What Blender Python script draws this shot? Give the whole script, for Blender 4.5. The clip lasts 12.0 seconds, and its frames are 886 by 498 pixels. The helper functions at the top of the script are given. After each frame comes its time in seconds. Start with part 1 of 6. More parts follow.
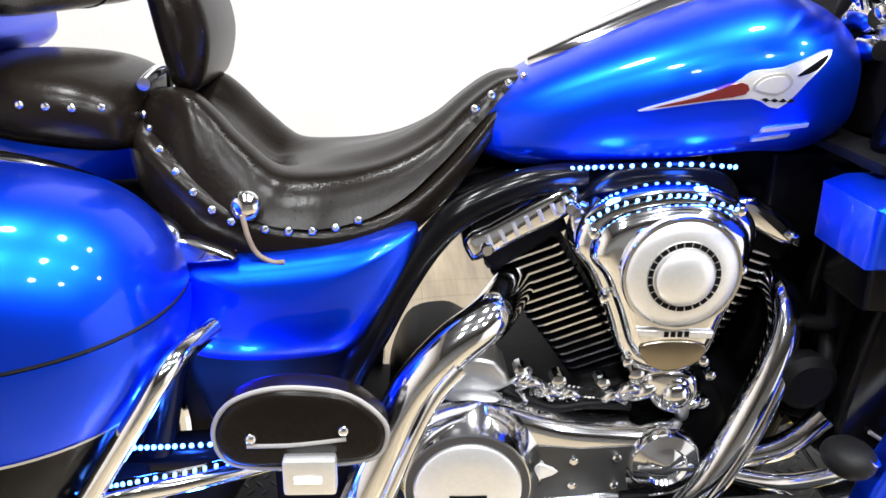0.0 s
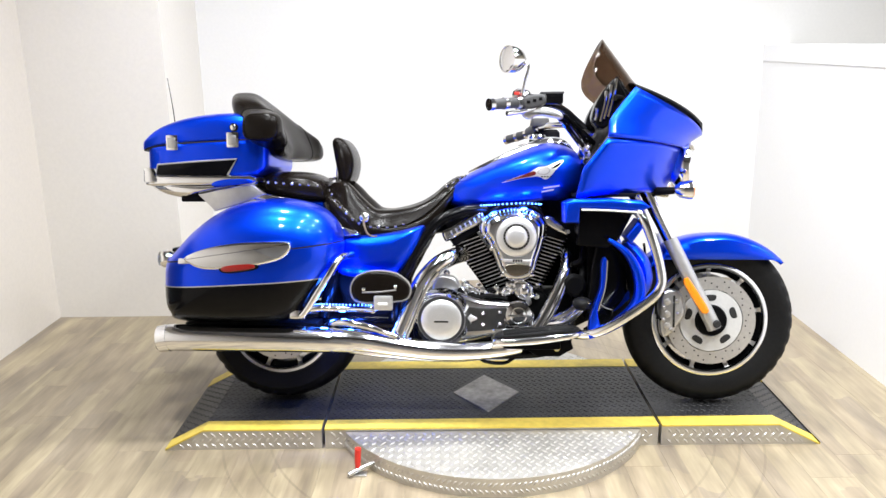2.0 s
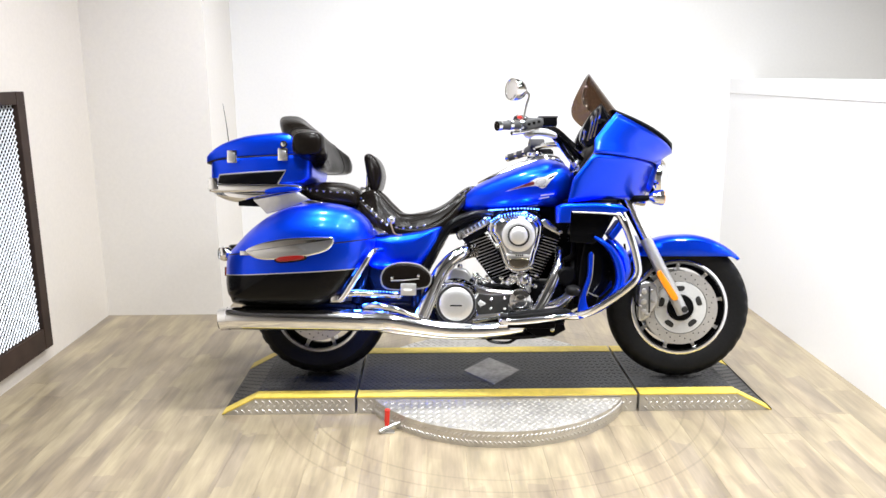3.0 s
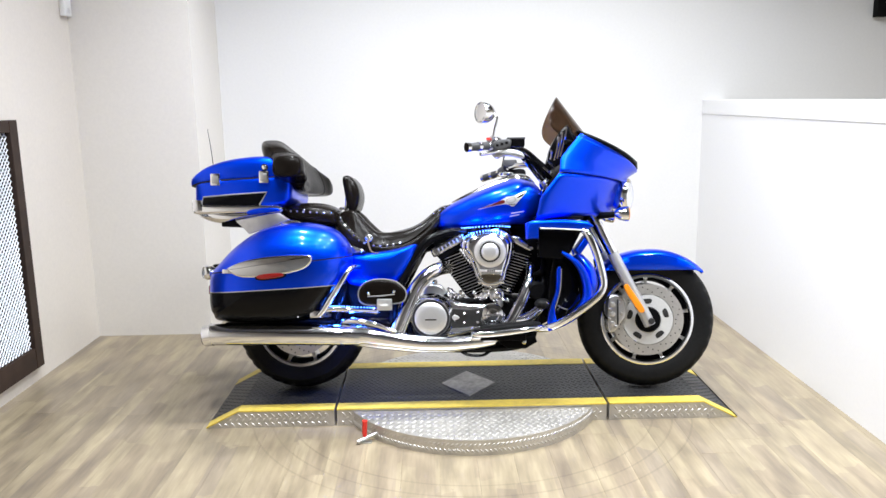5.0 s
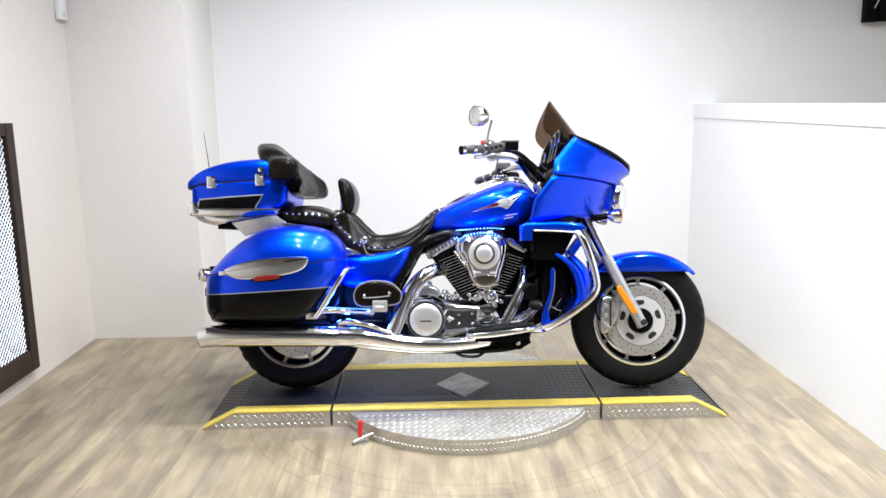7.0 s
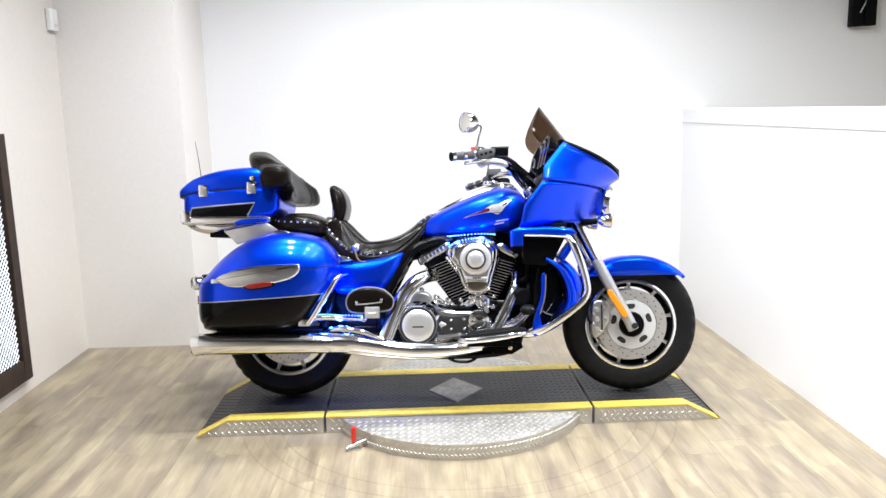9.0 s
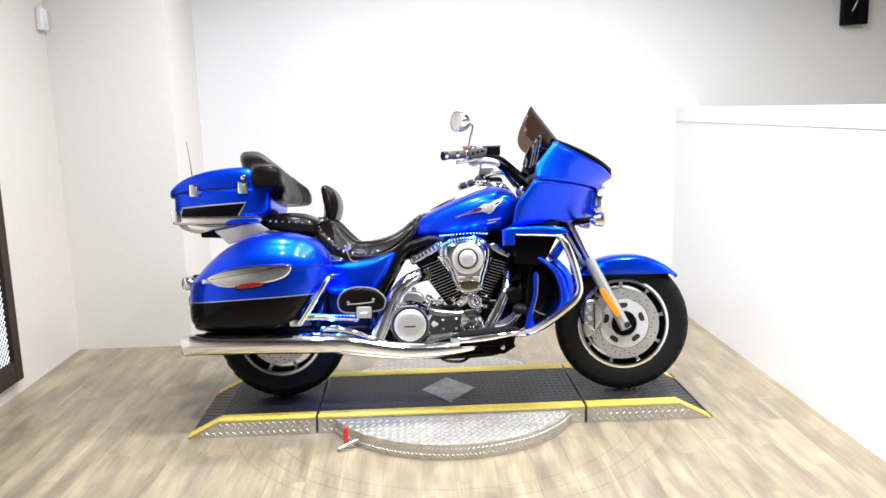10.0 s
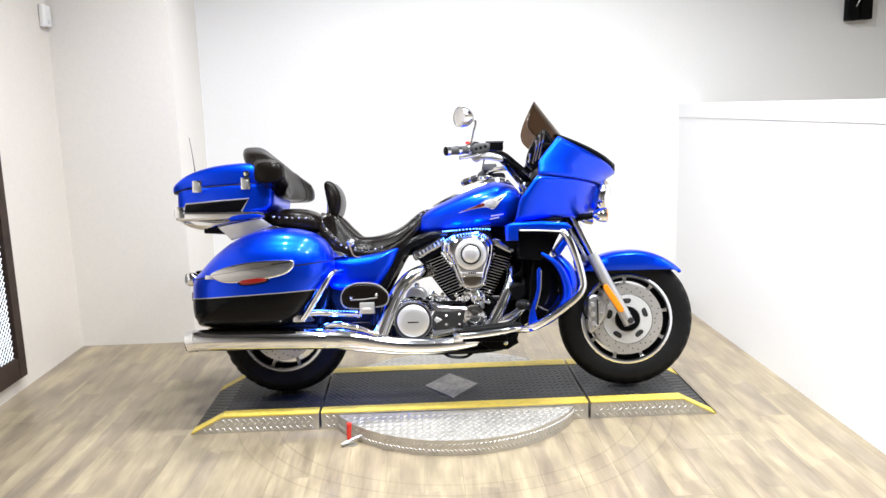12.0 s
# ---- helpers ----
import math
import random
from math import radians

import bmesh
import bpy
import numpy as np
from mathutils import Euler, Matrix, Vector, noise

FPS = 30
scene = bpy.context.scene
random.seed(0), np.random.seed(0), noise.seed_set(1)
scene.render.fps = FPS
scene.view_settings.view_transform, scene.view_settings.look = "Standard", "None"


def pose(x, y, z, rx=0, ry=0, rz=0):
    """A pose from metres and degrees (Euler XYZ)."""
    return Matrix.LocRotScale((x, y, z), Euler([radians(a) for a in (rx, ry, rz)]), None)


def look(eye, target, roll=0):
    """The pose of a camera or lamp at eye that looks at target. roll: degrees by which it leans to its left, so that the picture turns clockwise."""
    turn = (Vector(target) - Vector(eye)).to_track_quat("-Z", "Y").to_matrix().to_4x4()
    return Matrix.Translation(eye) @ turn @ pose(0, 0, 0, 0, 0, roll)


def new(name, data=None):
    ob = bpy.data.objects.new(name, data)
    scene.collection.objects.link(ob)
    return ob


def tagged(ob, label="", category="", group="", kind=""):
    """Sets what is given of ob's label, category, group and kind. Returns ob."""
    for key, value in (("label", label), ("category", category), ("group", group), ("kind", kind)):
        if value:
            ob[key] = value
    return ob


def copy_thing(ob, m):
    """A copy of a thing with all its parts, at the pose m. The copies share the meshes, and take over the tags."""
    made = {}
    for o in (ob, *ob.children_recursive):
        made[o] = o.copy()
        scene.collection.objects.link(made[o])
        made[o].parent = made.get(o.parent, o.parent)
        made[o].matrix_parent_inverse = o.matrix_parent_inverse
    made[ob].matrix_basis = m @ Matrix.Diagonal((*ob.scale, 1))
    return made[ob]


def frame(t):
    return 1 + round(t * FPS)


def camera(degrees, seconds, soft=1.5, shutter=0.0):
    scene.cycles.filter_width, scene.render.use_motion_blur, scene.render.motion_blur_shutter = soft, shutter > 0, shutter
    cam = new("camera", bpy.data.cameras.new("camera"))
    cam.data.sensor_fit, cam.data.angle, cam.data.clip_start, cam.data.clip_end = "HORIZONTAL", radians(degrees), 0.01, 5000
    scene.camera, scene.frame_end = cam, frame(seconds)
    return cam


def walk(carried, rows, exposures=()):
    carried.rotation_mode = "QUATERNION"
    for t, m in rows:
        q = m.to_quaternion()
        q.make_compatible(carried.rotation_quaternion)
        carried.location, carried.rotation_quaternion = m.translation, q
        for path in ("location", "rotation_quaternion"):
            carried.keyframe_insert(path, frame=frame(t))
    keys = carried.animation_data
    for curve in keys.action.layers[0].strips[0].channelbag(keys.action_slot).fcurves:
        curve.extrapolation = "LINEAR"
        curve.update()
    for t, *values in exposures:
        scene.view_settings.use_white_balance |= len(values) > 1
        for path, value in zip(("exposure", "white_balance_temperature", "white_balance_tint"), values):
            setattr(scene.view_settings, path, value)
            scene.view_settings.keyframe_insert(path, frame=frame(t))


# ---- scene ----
cam = camera(58.8, 12.0)
PATH = [
    (0, (-0.128, -0.691, 1.291), (0.054, 1.02, 0.271), 1.6),
    (0.5, (-0.097, -1.142, 1.346), (0.006, 0.7, 0.574), 0.1),
    (1, (0.011, -1.671, 1.384), (0.095, 0.236, 0.788), 1.5),
    (1.5, (-0.014, -2.164, 1.416), (-0.012, -0.246, 0.847), -3.6),
    (2, (0.009, -2.599, 1.432), (0.003, -0.664, 0.926), -0.7),
    (2.5, (-0.031, -2.936, 1.436), (0.0, -0.982, 1.013), -1.0),
    (3, (-0.101, -3.186, 1.439), (-0.078, -1.233, 1.006), -0.3),
    (3.5, (-0.049, -3.29, 1.434), (-0.047, -1.329, 1.044), -0.5),
    (3.7, (-0.031, -3.3, 1.428), (0.001, -1.334, 1.059), -0.7),
    (5.5, (0.006, -3.339, 1.441), (0.031, -1.375, 1.065), -1.0),
    (6, (0.004, -3.342, 1.441), (0.029, -1.376, 1.074), -1.0),
    (6.5, (-0.012, -3.358, 1.433), (0.028, -1.391, 1.072), -1.1),
    (7, (-0.006, -3.369, 1.436), (0.04, -1.403, 1.071), -0.9),
    (9, (0.008, -3.39, 1.435), (0.068, -1.421, 1.087), -1.4),
    (9.5, (0.011, -3.387, 1.434), (0.071, -1.418, 1.086), -1.3),
    (10, (0.023, -3.382, 1.432), (0.095, -1.414, 1.083), -1.5),
    (10.5, (0.02, -3.382, 1.43), (0.085, -1.413, 1.088), -1.4),
    (11, (0.019, -3.378, 1.432), (0.08, -1.409, 1.087), -1.4),
    (11.5, (0.02, -3.379, 1.426), (0.093, -1.412, 1.067), -1.6),
    (12, (0.023, -3.38, 1.421), (0.087, -1.412, 1.067), -1.6),
]
EXPOSURES = [(0.0, 0.14, 6500, 10), (1.0, 0.08, 6500, 10), (2.0, 0.03, 6450, 10), (3.5, 0.0, 6500, 10), (5.3, -0.15, 6250, 10), (7.2, -0.15, 6250, 10), (8.8, 0.0, 6300, 10), (12.0, 0.0, 6380, 10)]
walk(cam, [(t, look(eye, target, roll)) for t, eye, target, roll in PATH], EXPOSURES)

# ---- light ----
world = bpy.data.worlds.new("world")
scene.world = world
world.use_nodes = True
world.node_tree.nodes["Background"].inputs["Color"].default_value = (0.9, 0.93, 1.0, 1)
world.node_tree.nodes["Background"].inputs["Strength"].default_value = 0.05
scene.view_settings.exposure = 0.0
CEILING = 3.1
# nine lights over the turntable; the one at x 3.1 is added, unseen, to brighten the wall beyond the partition
LAMPS = [(x, y) for y in (-1.7, -0.6, 0.6) for x in (-0.62, 0.45, 1.5)] + [(3.1, -0.6)]
LAMP_POWER = 32.5
LAMP_COLOUR = (0.97, 0.985, 1.0)


# ---- materials ----
def material(name, colour, rough=0.5, metal=0.0, coat=0.0, spec=0.5, grain=0.0, scale=40.0, bump=0.0, spread=0.0, emit=None, power=0.0, coarse=3.0):
    m = bpy.data.materials.new(name)
    m.use_nodes = True
    n, l = m.node_tree.nodes, m.node_tree.links
    p = n["Principled BSDF"]
    p.inputs["Base Color"].default_value = (*colour, 1)
    p.inputs["Roughness"].default_value = rough
    p.inputs["Metallic"].default_value = metal
    p.inputs["Coat Weight"].default_value = coat
    p.inputs["Specular IOR Level"].default_value = spec
    p.inputs["Coat Roughness"].default_value = 0.04
    at = n.new("ShaderNodeTexCoord")
    fine = n.new("ShaderNodeTexNoise")
    fine.inputs["Scale"].default_value = scale
    fine.inputs["Detail"].default_value = 6
    l.new(at.outputs["Object"], fine.inputs["Vector"])
    if grain:
        wide = n.new("ShaderNodeTexNoise")
        wide.inputs["Scale"].default_value = coarse
        wide.inputs["Detail"].default_value = 4
        l.new(at.outputs["Object"], wide.inputs["Vector"])
        both = n.new("ShaderNodeMath")
        both.operation = "ADD"
        l.new(fine.outputs["Fac"], both.inputs[0])
        l.new(wide.outputs["Fac"], both.inputs[1])
        ramp = n.new("ShaderNodeMapRange")
        ramp.inputs["From Min"].default_value, ramp.inputs["From Max"].default_value = 0.6, 1.4
        ramp.inputs["To Min"].default_value, ramp.inputs["To Max"].default_value = 1 - grain, 1 + grain
        l.new(both.outputs[0], ramp.inputs["Value"])
        value = ramp.outputs[0]
        if spread:
            info = n.new("ShaderNodeObjectInfo")
            own = n.new("ShaderNodeMapRange")
            own.inputs["To Min"].default_value, own.inputs["To Max"].default_value = 1 - spread, 1 + spread
            l.new(info.outputs["Random"], own.inputs["Value"])
            times = n.new("ShaderNodeMath")
            times.operation = "MULTIPLY"
            l.new(value, times.inputs[0])
            l.new(own.outputs[0], times.inputs[1])
            value = times.outputs[0]
        mix = n.new("ShaderNodeVectorMath")
        mix.operation = "SCALE"
        mix.inputs[0].default_value = colour
        l.new(value, mix.inputs["Scale"])
        l.new(mix.outputs[0], p.inputs["Base Color"])
        gloss = n.new("ShaderNodeMapRange")
        gloss.inputs["To Min"].default_value, gloss.inputs["To Max"].default_value = max(0.02, rough * 0.8), min(1, rough * 1.25)
        l.new(wide.outputs["Fac"], gloss.inputs["Value"])
        l.new(gloss.outputs[0], p.inputs["Roughness"])
    if bump:
        b = n.new("ShaderNodeBump")
        b.inputs["Strength"].default_value = bump
        b.inputs["Distance"].default_value = 0.002
        l.new(fine.outputs["Fac"], b.inputs["Height"])
        l.new(b.outputs[0], p.inputs["Normal"])
    if emit:
        p.inputs["Emission Color"].default_value = (*emit, 1)
        p.inputs["Emission Strength"].default_value = power
    return m


def planks_material():
    """Greyish oak vinyl: long streaks, lighter and darker staves, a tone of its own for each plank."""
    m = bpy.data.materials.new("oak_vinyl")
    m.use_nodes = True
    n, l = m.node_tree.nodes, m.node_tree.links
    p = n["Principled BSDF"]
    at = n.new("ShaderNodeNewGeometry")
    info = n.new("ShaderNodeObjectInfo")
    def streak(sx, sy, detail):
        sep = n.new("ShaderNodeVectorMath")
        sep.operation = "MULTIPLY"
        sep.inputs[1].default_value = (sx, sy, 1)
        l.new(at.outputs["Position"], sep.inputs[0])
        move = n.new("ShaderNodeVectorMath")
        move.operation = "ADD"
        l.new(sep.outputs[0], move.inputs[0])
        times = n.new("ShaderNodeMath")
        times.operation = "MULTIPLY"
        times.inputs[1].default_value = 37.0
        l.new(info.outputs["Random"], times.inputs[0])
        l.new(times.outputs[0], move.inputs[1])
        t = n.new("ShaderNodeTexNoise")
        t.inputs["Scale"].default_value = 1.0
        t.inputs["Detail"].default_value = detail
        l.new(move.outputs[0], t.inputs["Vector"])
        return t.outputs["Fac"]
    wide, fine = streak(16, 3.2, 3), streak(90, 7, 5)
    ramp = n.new("ShaderNodeValToRGB")
    e = ramp.color_ramp.elements
    e[0].position, e[0].color = 0.28, (0.210, 0.175, 0.130, 1)
    e[1].position, e[1].color = 0.74, (0.380, 0.320, 0.229, 1)
    mid = ramp.color_ramp.elements.new(0.48)
    mid.color = (0.281, 0.234, 0.168, 1)
    l.new(wide, ramp.inputs["Fac"])
    tone = n.new("ShaderNodeMapRange")
    tone.inputs["From Min"].default_value, tone.inputs["From Max"].default_value = 0.3, 0.7
    tone.inputs["To Min"].default_value, tone.inputs["To Max"].default_value = 0.9, 1.08
    l.new(fine, tone.inputs["Value"])
    own = n.new("ShaderNodeMapRange")
    own.inputs["To Min"].default_value, own.inputs["To Max"].default_value = 0.95, 1.05
    l.new(info.outputs["Random"], own.inputs["Value"])
    both = n.new("ShaderNodeMath")
    both.operation = "MULTIPLY"
    l.new(tone.outputs[0], both.inputs[0])
    l.new(own.outputs[0], both.inputs[1])
    mix = n.new("ShaderNodeVectorMath")
    mix.operation = "SCALE"
    l.new(ramp.outputs["Color"], mix.inputs[0])
    l.new(both.outputs[0], mix.inputs["Scale"])
    # short staves printed on each plank, some olive, some greyish brown
    cut = n.new("ShaderNodeSeparateXYZ")
    l.new(at.outputs["Position"], cut.inputs[0])
    def sums(op, a, b=None):
        k = n.new("ShaderNodeMath")
        k.operation = op
        l.new(a, k.inputs[0])
        if isinstance(b, float):
            k.inputs[1].default_value = b
        elif b is not None:
            l.new(b, k.inputs[1])
        return k.outputs[0]
    col = sums("FLOOR", sums("MULTIPLY", cut.outputs["X"], 13.16))
    shift = n.new("ShaderNodeTexWhiteNoise")
    shift.noise_dimensions = "1D"
    l.new(col, shift.inputs["W"])
    wobble = sums("MULTIPLY", streak(9, 9, 2), 0.5)
    row = sums("FLOOR", sums("ADD", sums("ADD", sums("MULTIPLY", cut.outputs["Y"], 2.3), sums("MULTIPLY", shift.outputs["Value"], 9.0)), wobble))
    pair = n.new("ShaderNodeCombineXYZ")
    l.new(col, pair.inputs[0])
    l.new(row, pair.inputs[1])
    stave = n.new("ShaderNodeTexWhiteNoise")
    stave.noise_dimensions = "2D"
    l.new(pair.outputs[0], stave.inputs["Vector"])
    tint = n.new("ShaderNodeValToRGB")
    g = tint.color_ramp.elements
    g[0].position, g[0].color = 0.0, (0.85, 0.84, 0.85, 1)
    g[1].position, g[1].color = 1.0, (1.10, 1.09, 1.01, 1)
    g2 = tint.color_ramp.elements.new(0.35)
    g2.color = (0.93, 0.90, 0.86, 1)
    g3 = tint.color_ramp.elements.new(0.7)
    g3.color = (1.04, 1.03, 0.95, 1)
    l.new(stave.outputs["Value"], tint.inputs["Fac"])
    stained = n.new("ShaderNodeVectorMath")
    stained.operation = "MULTIPLY"
    l.new(mix.outputs[0], stained.inputs[0])
    l.new(tint.outputs["Color"], stained.inputs[1])
    mix = stained
    # scuffed rings round the turntable
    away = n.new("ShaderNodeVectorMath")
    away.operation = "DISTANCE"
    away.inputs[1].default_value = (0.175, 0.27, 0)
    l.new(at.outputs["Position"], away.inputs[0])
    wave = n.new("ShaderNodeMath")
    wave.operation = "WRAP"
    wave.inputs[1].default_value, wave.inputs[2].default_value = 0.0, 0.085
    l.new(away.outputs["Value"], wave.inputs[0])
    thin = n.new("ShaderNodeMath")
    thin.operation = "LESS_THAN"
    thin.inputs[1].default_value = 0.009
    l.new(wave.outputs[0], thin.inputs[0])
    within = n.new("ShaderNodeMath")
    within.operation = "COMPARE"
    within.inputs[1].default_value, within.inputs[2].default_value = 0.94, 0.11
    l.new(away.outputs["Value"], within.inputs[0])
    patchy = streak(3.1, 3.3, 4)
    a = n.new("ShaderNodeMath")
    a.operation = "MULTIPLY"
    l.new(thin.outputs[0], a.inputs[0])
    l.new(within.outputs[0], a.inputs[1])
    c = n.new("ShaderNodeMath")
    c.operation = "MULTIPLY"
    l.new(a.outputs[0], c.inputs[0])
    l.new(patchy, c.inputs[1])
    stain = n.new("ShaderNodeMath")
    stain.operation = "MULTIPLY_ADD"
    stain.inputs[1].default_value, stain.inputs[2].default_value = -0.3, 1.0
    l.new(c.outputs[0], stain.inputs[0])
    worn = n.new("ShaderNodeVectorMath")
    worn.operation = "SCALE"
    l.new(mix.outputs[0], worn.inputs[0])
    l.new(stain.outputs[0], worn.inputs["Scale"])
    l.new(worn.outputs[0], p.inputs["Base Color"])
    gloss = n.new("ShaderNodeMapRange")
    gloss.inputs["To Min"].default_value, gloss.inputs["To Max"].default_value = 0.26, 0.46
    l.new(wide, gloss.inputs["Value"])
    l.new(gloss.outputs[0], p.inputs["Roughness"])
    b = n.new("ShaderNodeBump")
    b.inputs["Strength"].default_value, b.inputs["Distance"].default_value = 0.15, 0.001
    l.new(fine, b.inputs["Height"])
    l.new(b.outputs[0], p.inputs["Normal"])
    return m


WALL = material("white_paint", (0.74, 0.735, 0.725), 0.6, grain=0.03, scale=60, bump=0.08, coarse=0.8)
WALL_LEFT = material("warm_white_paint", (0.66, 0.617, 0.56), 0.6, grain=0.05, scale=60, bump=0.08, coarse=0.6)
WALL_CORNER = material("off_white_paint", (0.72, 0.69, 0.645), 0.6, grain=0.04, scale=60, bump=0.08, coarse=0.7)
WALL_GLOSS = material("white_semigloss_paint", (0.78, 0.78, 0.785), 0.38, grain=0.02, scale=60, coarse=0.8)
WALL_WARM = material("cream_paint", (0.74, 0.68, 0.58), 0.6, grain=0.03, scale=60, bump=0.08, coarse=0.8)
WALL_GREY = material("grey_paint", (0.46, 0.46, 0.465), 0.7, grain=0.08, scale=50)
CEIL = material("ceiling_paint", (0.10, 0.10, 0.105), 0.8, grain=0.03, scale=50)
BLUE = material("blue_candy_paint", (0.001, 0.060, 0.92), 0.35, 0.96, 0.45, grain=0.05, scale=900)
BLACK = material("black_paint", (0.0025, 0.0025, 0.003), 0.18, 0.0, 0.0, grain=0.1, spec=0.13)
MATTE = material("black_plastic", (0.004, 0.004, 0.0045), 0.5, grain=0.2, bump=0.1, scale=300, spec=0.07)
GRIP = material("grip_rubber", (0.05, 0.05, 0.052), 0.5, grain=0.2, bump=0.1, scale=300, spec=0.3)
CHROME = material("chrome", (0.88, 0.89, 0.91), 0.085, 1.0, grain=0.05, scale=12)
ALLOY = material("satin_alloy", (0.62, 0.62, 0.62), 0.32, 1.0, grain=0.08, scale=60)
BRUSHED = material("brushed_alloy", (0.84, 0.84, 0.84), 0.36, 0.86, grain=0.06, scale=200)
STEEL = material("disc_steel", (0.58, 0.56, 0.53), 0.36, 0.8, grain=0.12, scale=90)
CARRIER = material("silver_casting", (0.62, 0.62, 0.61), 0.38, 0.35, grain=0.08, scale=60)
SILVER = material("silver_paint", (0.46, 0.46, 0.46), 0.34, 0.6, 0.4, grain=0.06)
LEATHER = material("black_leather", (0.0060, 0.0045, 0.0035), 0.24, grain=0.35, scale=160, bump=0.2, spec=0.13)
VINYL = material("grey_piping", (0.22, 0.21, 0.20), 0.5, grain=0.1)
RUBBER = material("tyre_rubber", (0.0075, 0.0075, 0.0078), 0.5, grain=0.3, scale=80, bump=0.2, spec=0.13)
CAST = material("engine_black", (0.0025, 0.0025, 0.003), 0.42, 0.0, grain=0.3, scale=120, bump=0.2, spec=0.045)
FINEDGE = material("machined_fin", (0.85, 0.85, 0.85), 0.25, 1.0, grain=0.1)
RED = material("red_lens", (0.2, 0.008, 0.006), 0.15, 0, 0.6, grain=0.1)
AMBER = material("amber_lens", (0.85, 0.27, 0.01), 0.2, 0, 0.6, grain=0.1, scale=200)
REDPLASTIC = material("red_plastic", (0.7, 0.03, 0.02), 0.35, grain=0.1)
LED = material("blue_led", (0.2, 0.4, 1.0), 0.3, emit=(0.09, 0.30, 1.0), power=7)
TREAD = material("black_tread_rubber", (0.023, 0.023, 0.024), 0.45, grain=0.35, scale=30, bump=0.2, coarse=4, spec=0.45)
YELLOW = material("yellow_paint", (0.70, 0.53, 0.085), 0.5, grain=0.18, scale=40, coarse=5)
PLATE = material("diamond_plate", (0.57, 0.55, 0.515), 0.42, 0.75, grain=0.18, scale=25, coarse=3)
WOOD = planks_material()
GAP = material("floor_joint", (0.23, 0.185, 0.12), 0.7, grain=0.1)
RUST = material("dark_rusty_steel", (0.035, 0.02, 0.014), 0.6, 0.3, grain=0.5, scale=14, bump=0.2)
MESHY = material("pale_mesh", (0.55, 0.58, 0.62), 0.4, 0.6, grain=0.1)
WHITEPLASTIC = material("white_plastic", (0.78, 0.78, 0.76), 0.35, grain=0.03)
SEAM = material("dark_joint", (0.01, 0.01, 0.01), 0.6, grain=0.1)
LAMPGLOW = material("lamp_diffuser", (0.9, 0.9, 0.9), 0.4, emit=(1.0, 0.97, 0.92), power=12)
BADGE = material("badge_red", (0.15, 0.016, 0.012), 0.3, 0.3, 0.5, grain=0.1)


def glass(name, colour, rough, clear):
    m = bpy.data.materials.new(name)
    m.use_nodes = True
    p = m.node_tree.nodes["Principled BSDF"]
    p.inputs["Base Color"].default_value = (*colour, 1)
    p.inputs["Roughness"].default_value = rough
    p.inputs["IOR"].default_value = 1.3
    p.inputs["Transmission Weight"].default_value = clear
    return m


SMOKE = glass("smoked_acrylic", (0.15, 0.095, 0.06), 0.03, 0.94)
CLEAR = glass("clear_lens", (0.95, 0.97, 1.0), 0.02, 0.95)


# ---- shapes ----
def smooth_path(points, steps=6, closed=False):
    pts = [Vector(p) for p in points]
    n = len(pts)
    out = []
    for i in range(n if closed else n - 1):
        if closed:
            a, b, c, d = pts[i - 1], pts[i], pts[(i + 1) % n], pts[(i + 2) % n]
        else:
            a, b, c, d = pts[max(i - 1, 0)], pts[i], pts[i + 1], pts[min(i + 2, n - 1)]
        for k in range(steps):
            t = k / steps
            out.append(0.5 * (2 * b + (c - a) * t + (2 * a - 5 * b + 4 * c - d) * t * t + (3 * b - a - 3 * c + d) * t ** 3))
    if not closed:
        out.append(pts[-1])
    return out


def loft(rings, closed=True, caps=True):
    bm = bmesh.new()
    vs = [[bm.verts.new(p) for p in ring] for ring in rings]
    n = len(rings[0])
    for a, b in zip(vs, vs[1:]):
        for i in range(n if closed else n - 1):
            j = (i + 1) % n
            bm.faces.new((a[i], a[j], b[j], b[i]))
    if caps and closed:
        bm.faces.new(vs[0][::-1])
        bm.faces.new(vs[-1])
    bmesh.ops.recalc_face_normals(bm, faces=bm.faces)
    return bm


def tube(points, radius, seg=12, steps=6, raw=False, flat=1.0):
    """A round bar along the points; radius: one for all or one for each point."""
    path = [Vector(p) for p in points] if raw else smooth_path(points, steps)
    n = len(path)
    if isinstance(radius, (int, float)):
        radii = [radius] * n
    else:
        k = len(radius) - 1
        radii = [radius[int(i * k / (n - 1))] * (1 - (i * k / (n - 1)) % 1) + radius[min(int(i * k / (n - 1)) + 1, k)] * ((i * k / (n - 1)) % 1) for i in range(n)]
    rings, side = [], None
    for i in range(n):
        d = (path[min(i + 1, n - 1)] - path[max(i - 1, 0)]).normalized()
        if side is None:
            side = d.cross(Vector((0, 1, 0)))
            if side.length < 0.1:
                side = d.cross(Vector((0, 0, 1)))
        side = (side - d * side.dot(d)).normalized()
        up = d.cross(side)
        rings.append([path[i] + (side * math.cos(a) + up * math.sin(a) * flat) * radii[i] for a in (2 * math.pi * k / seg for k in range(seg))])
    return loft(rings)


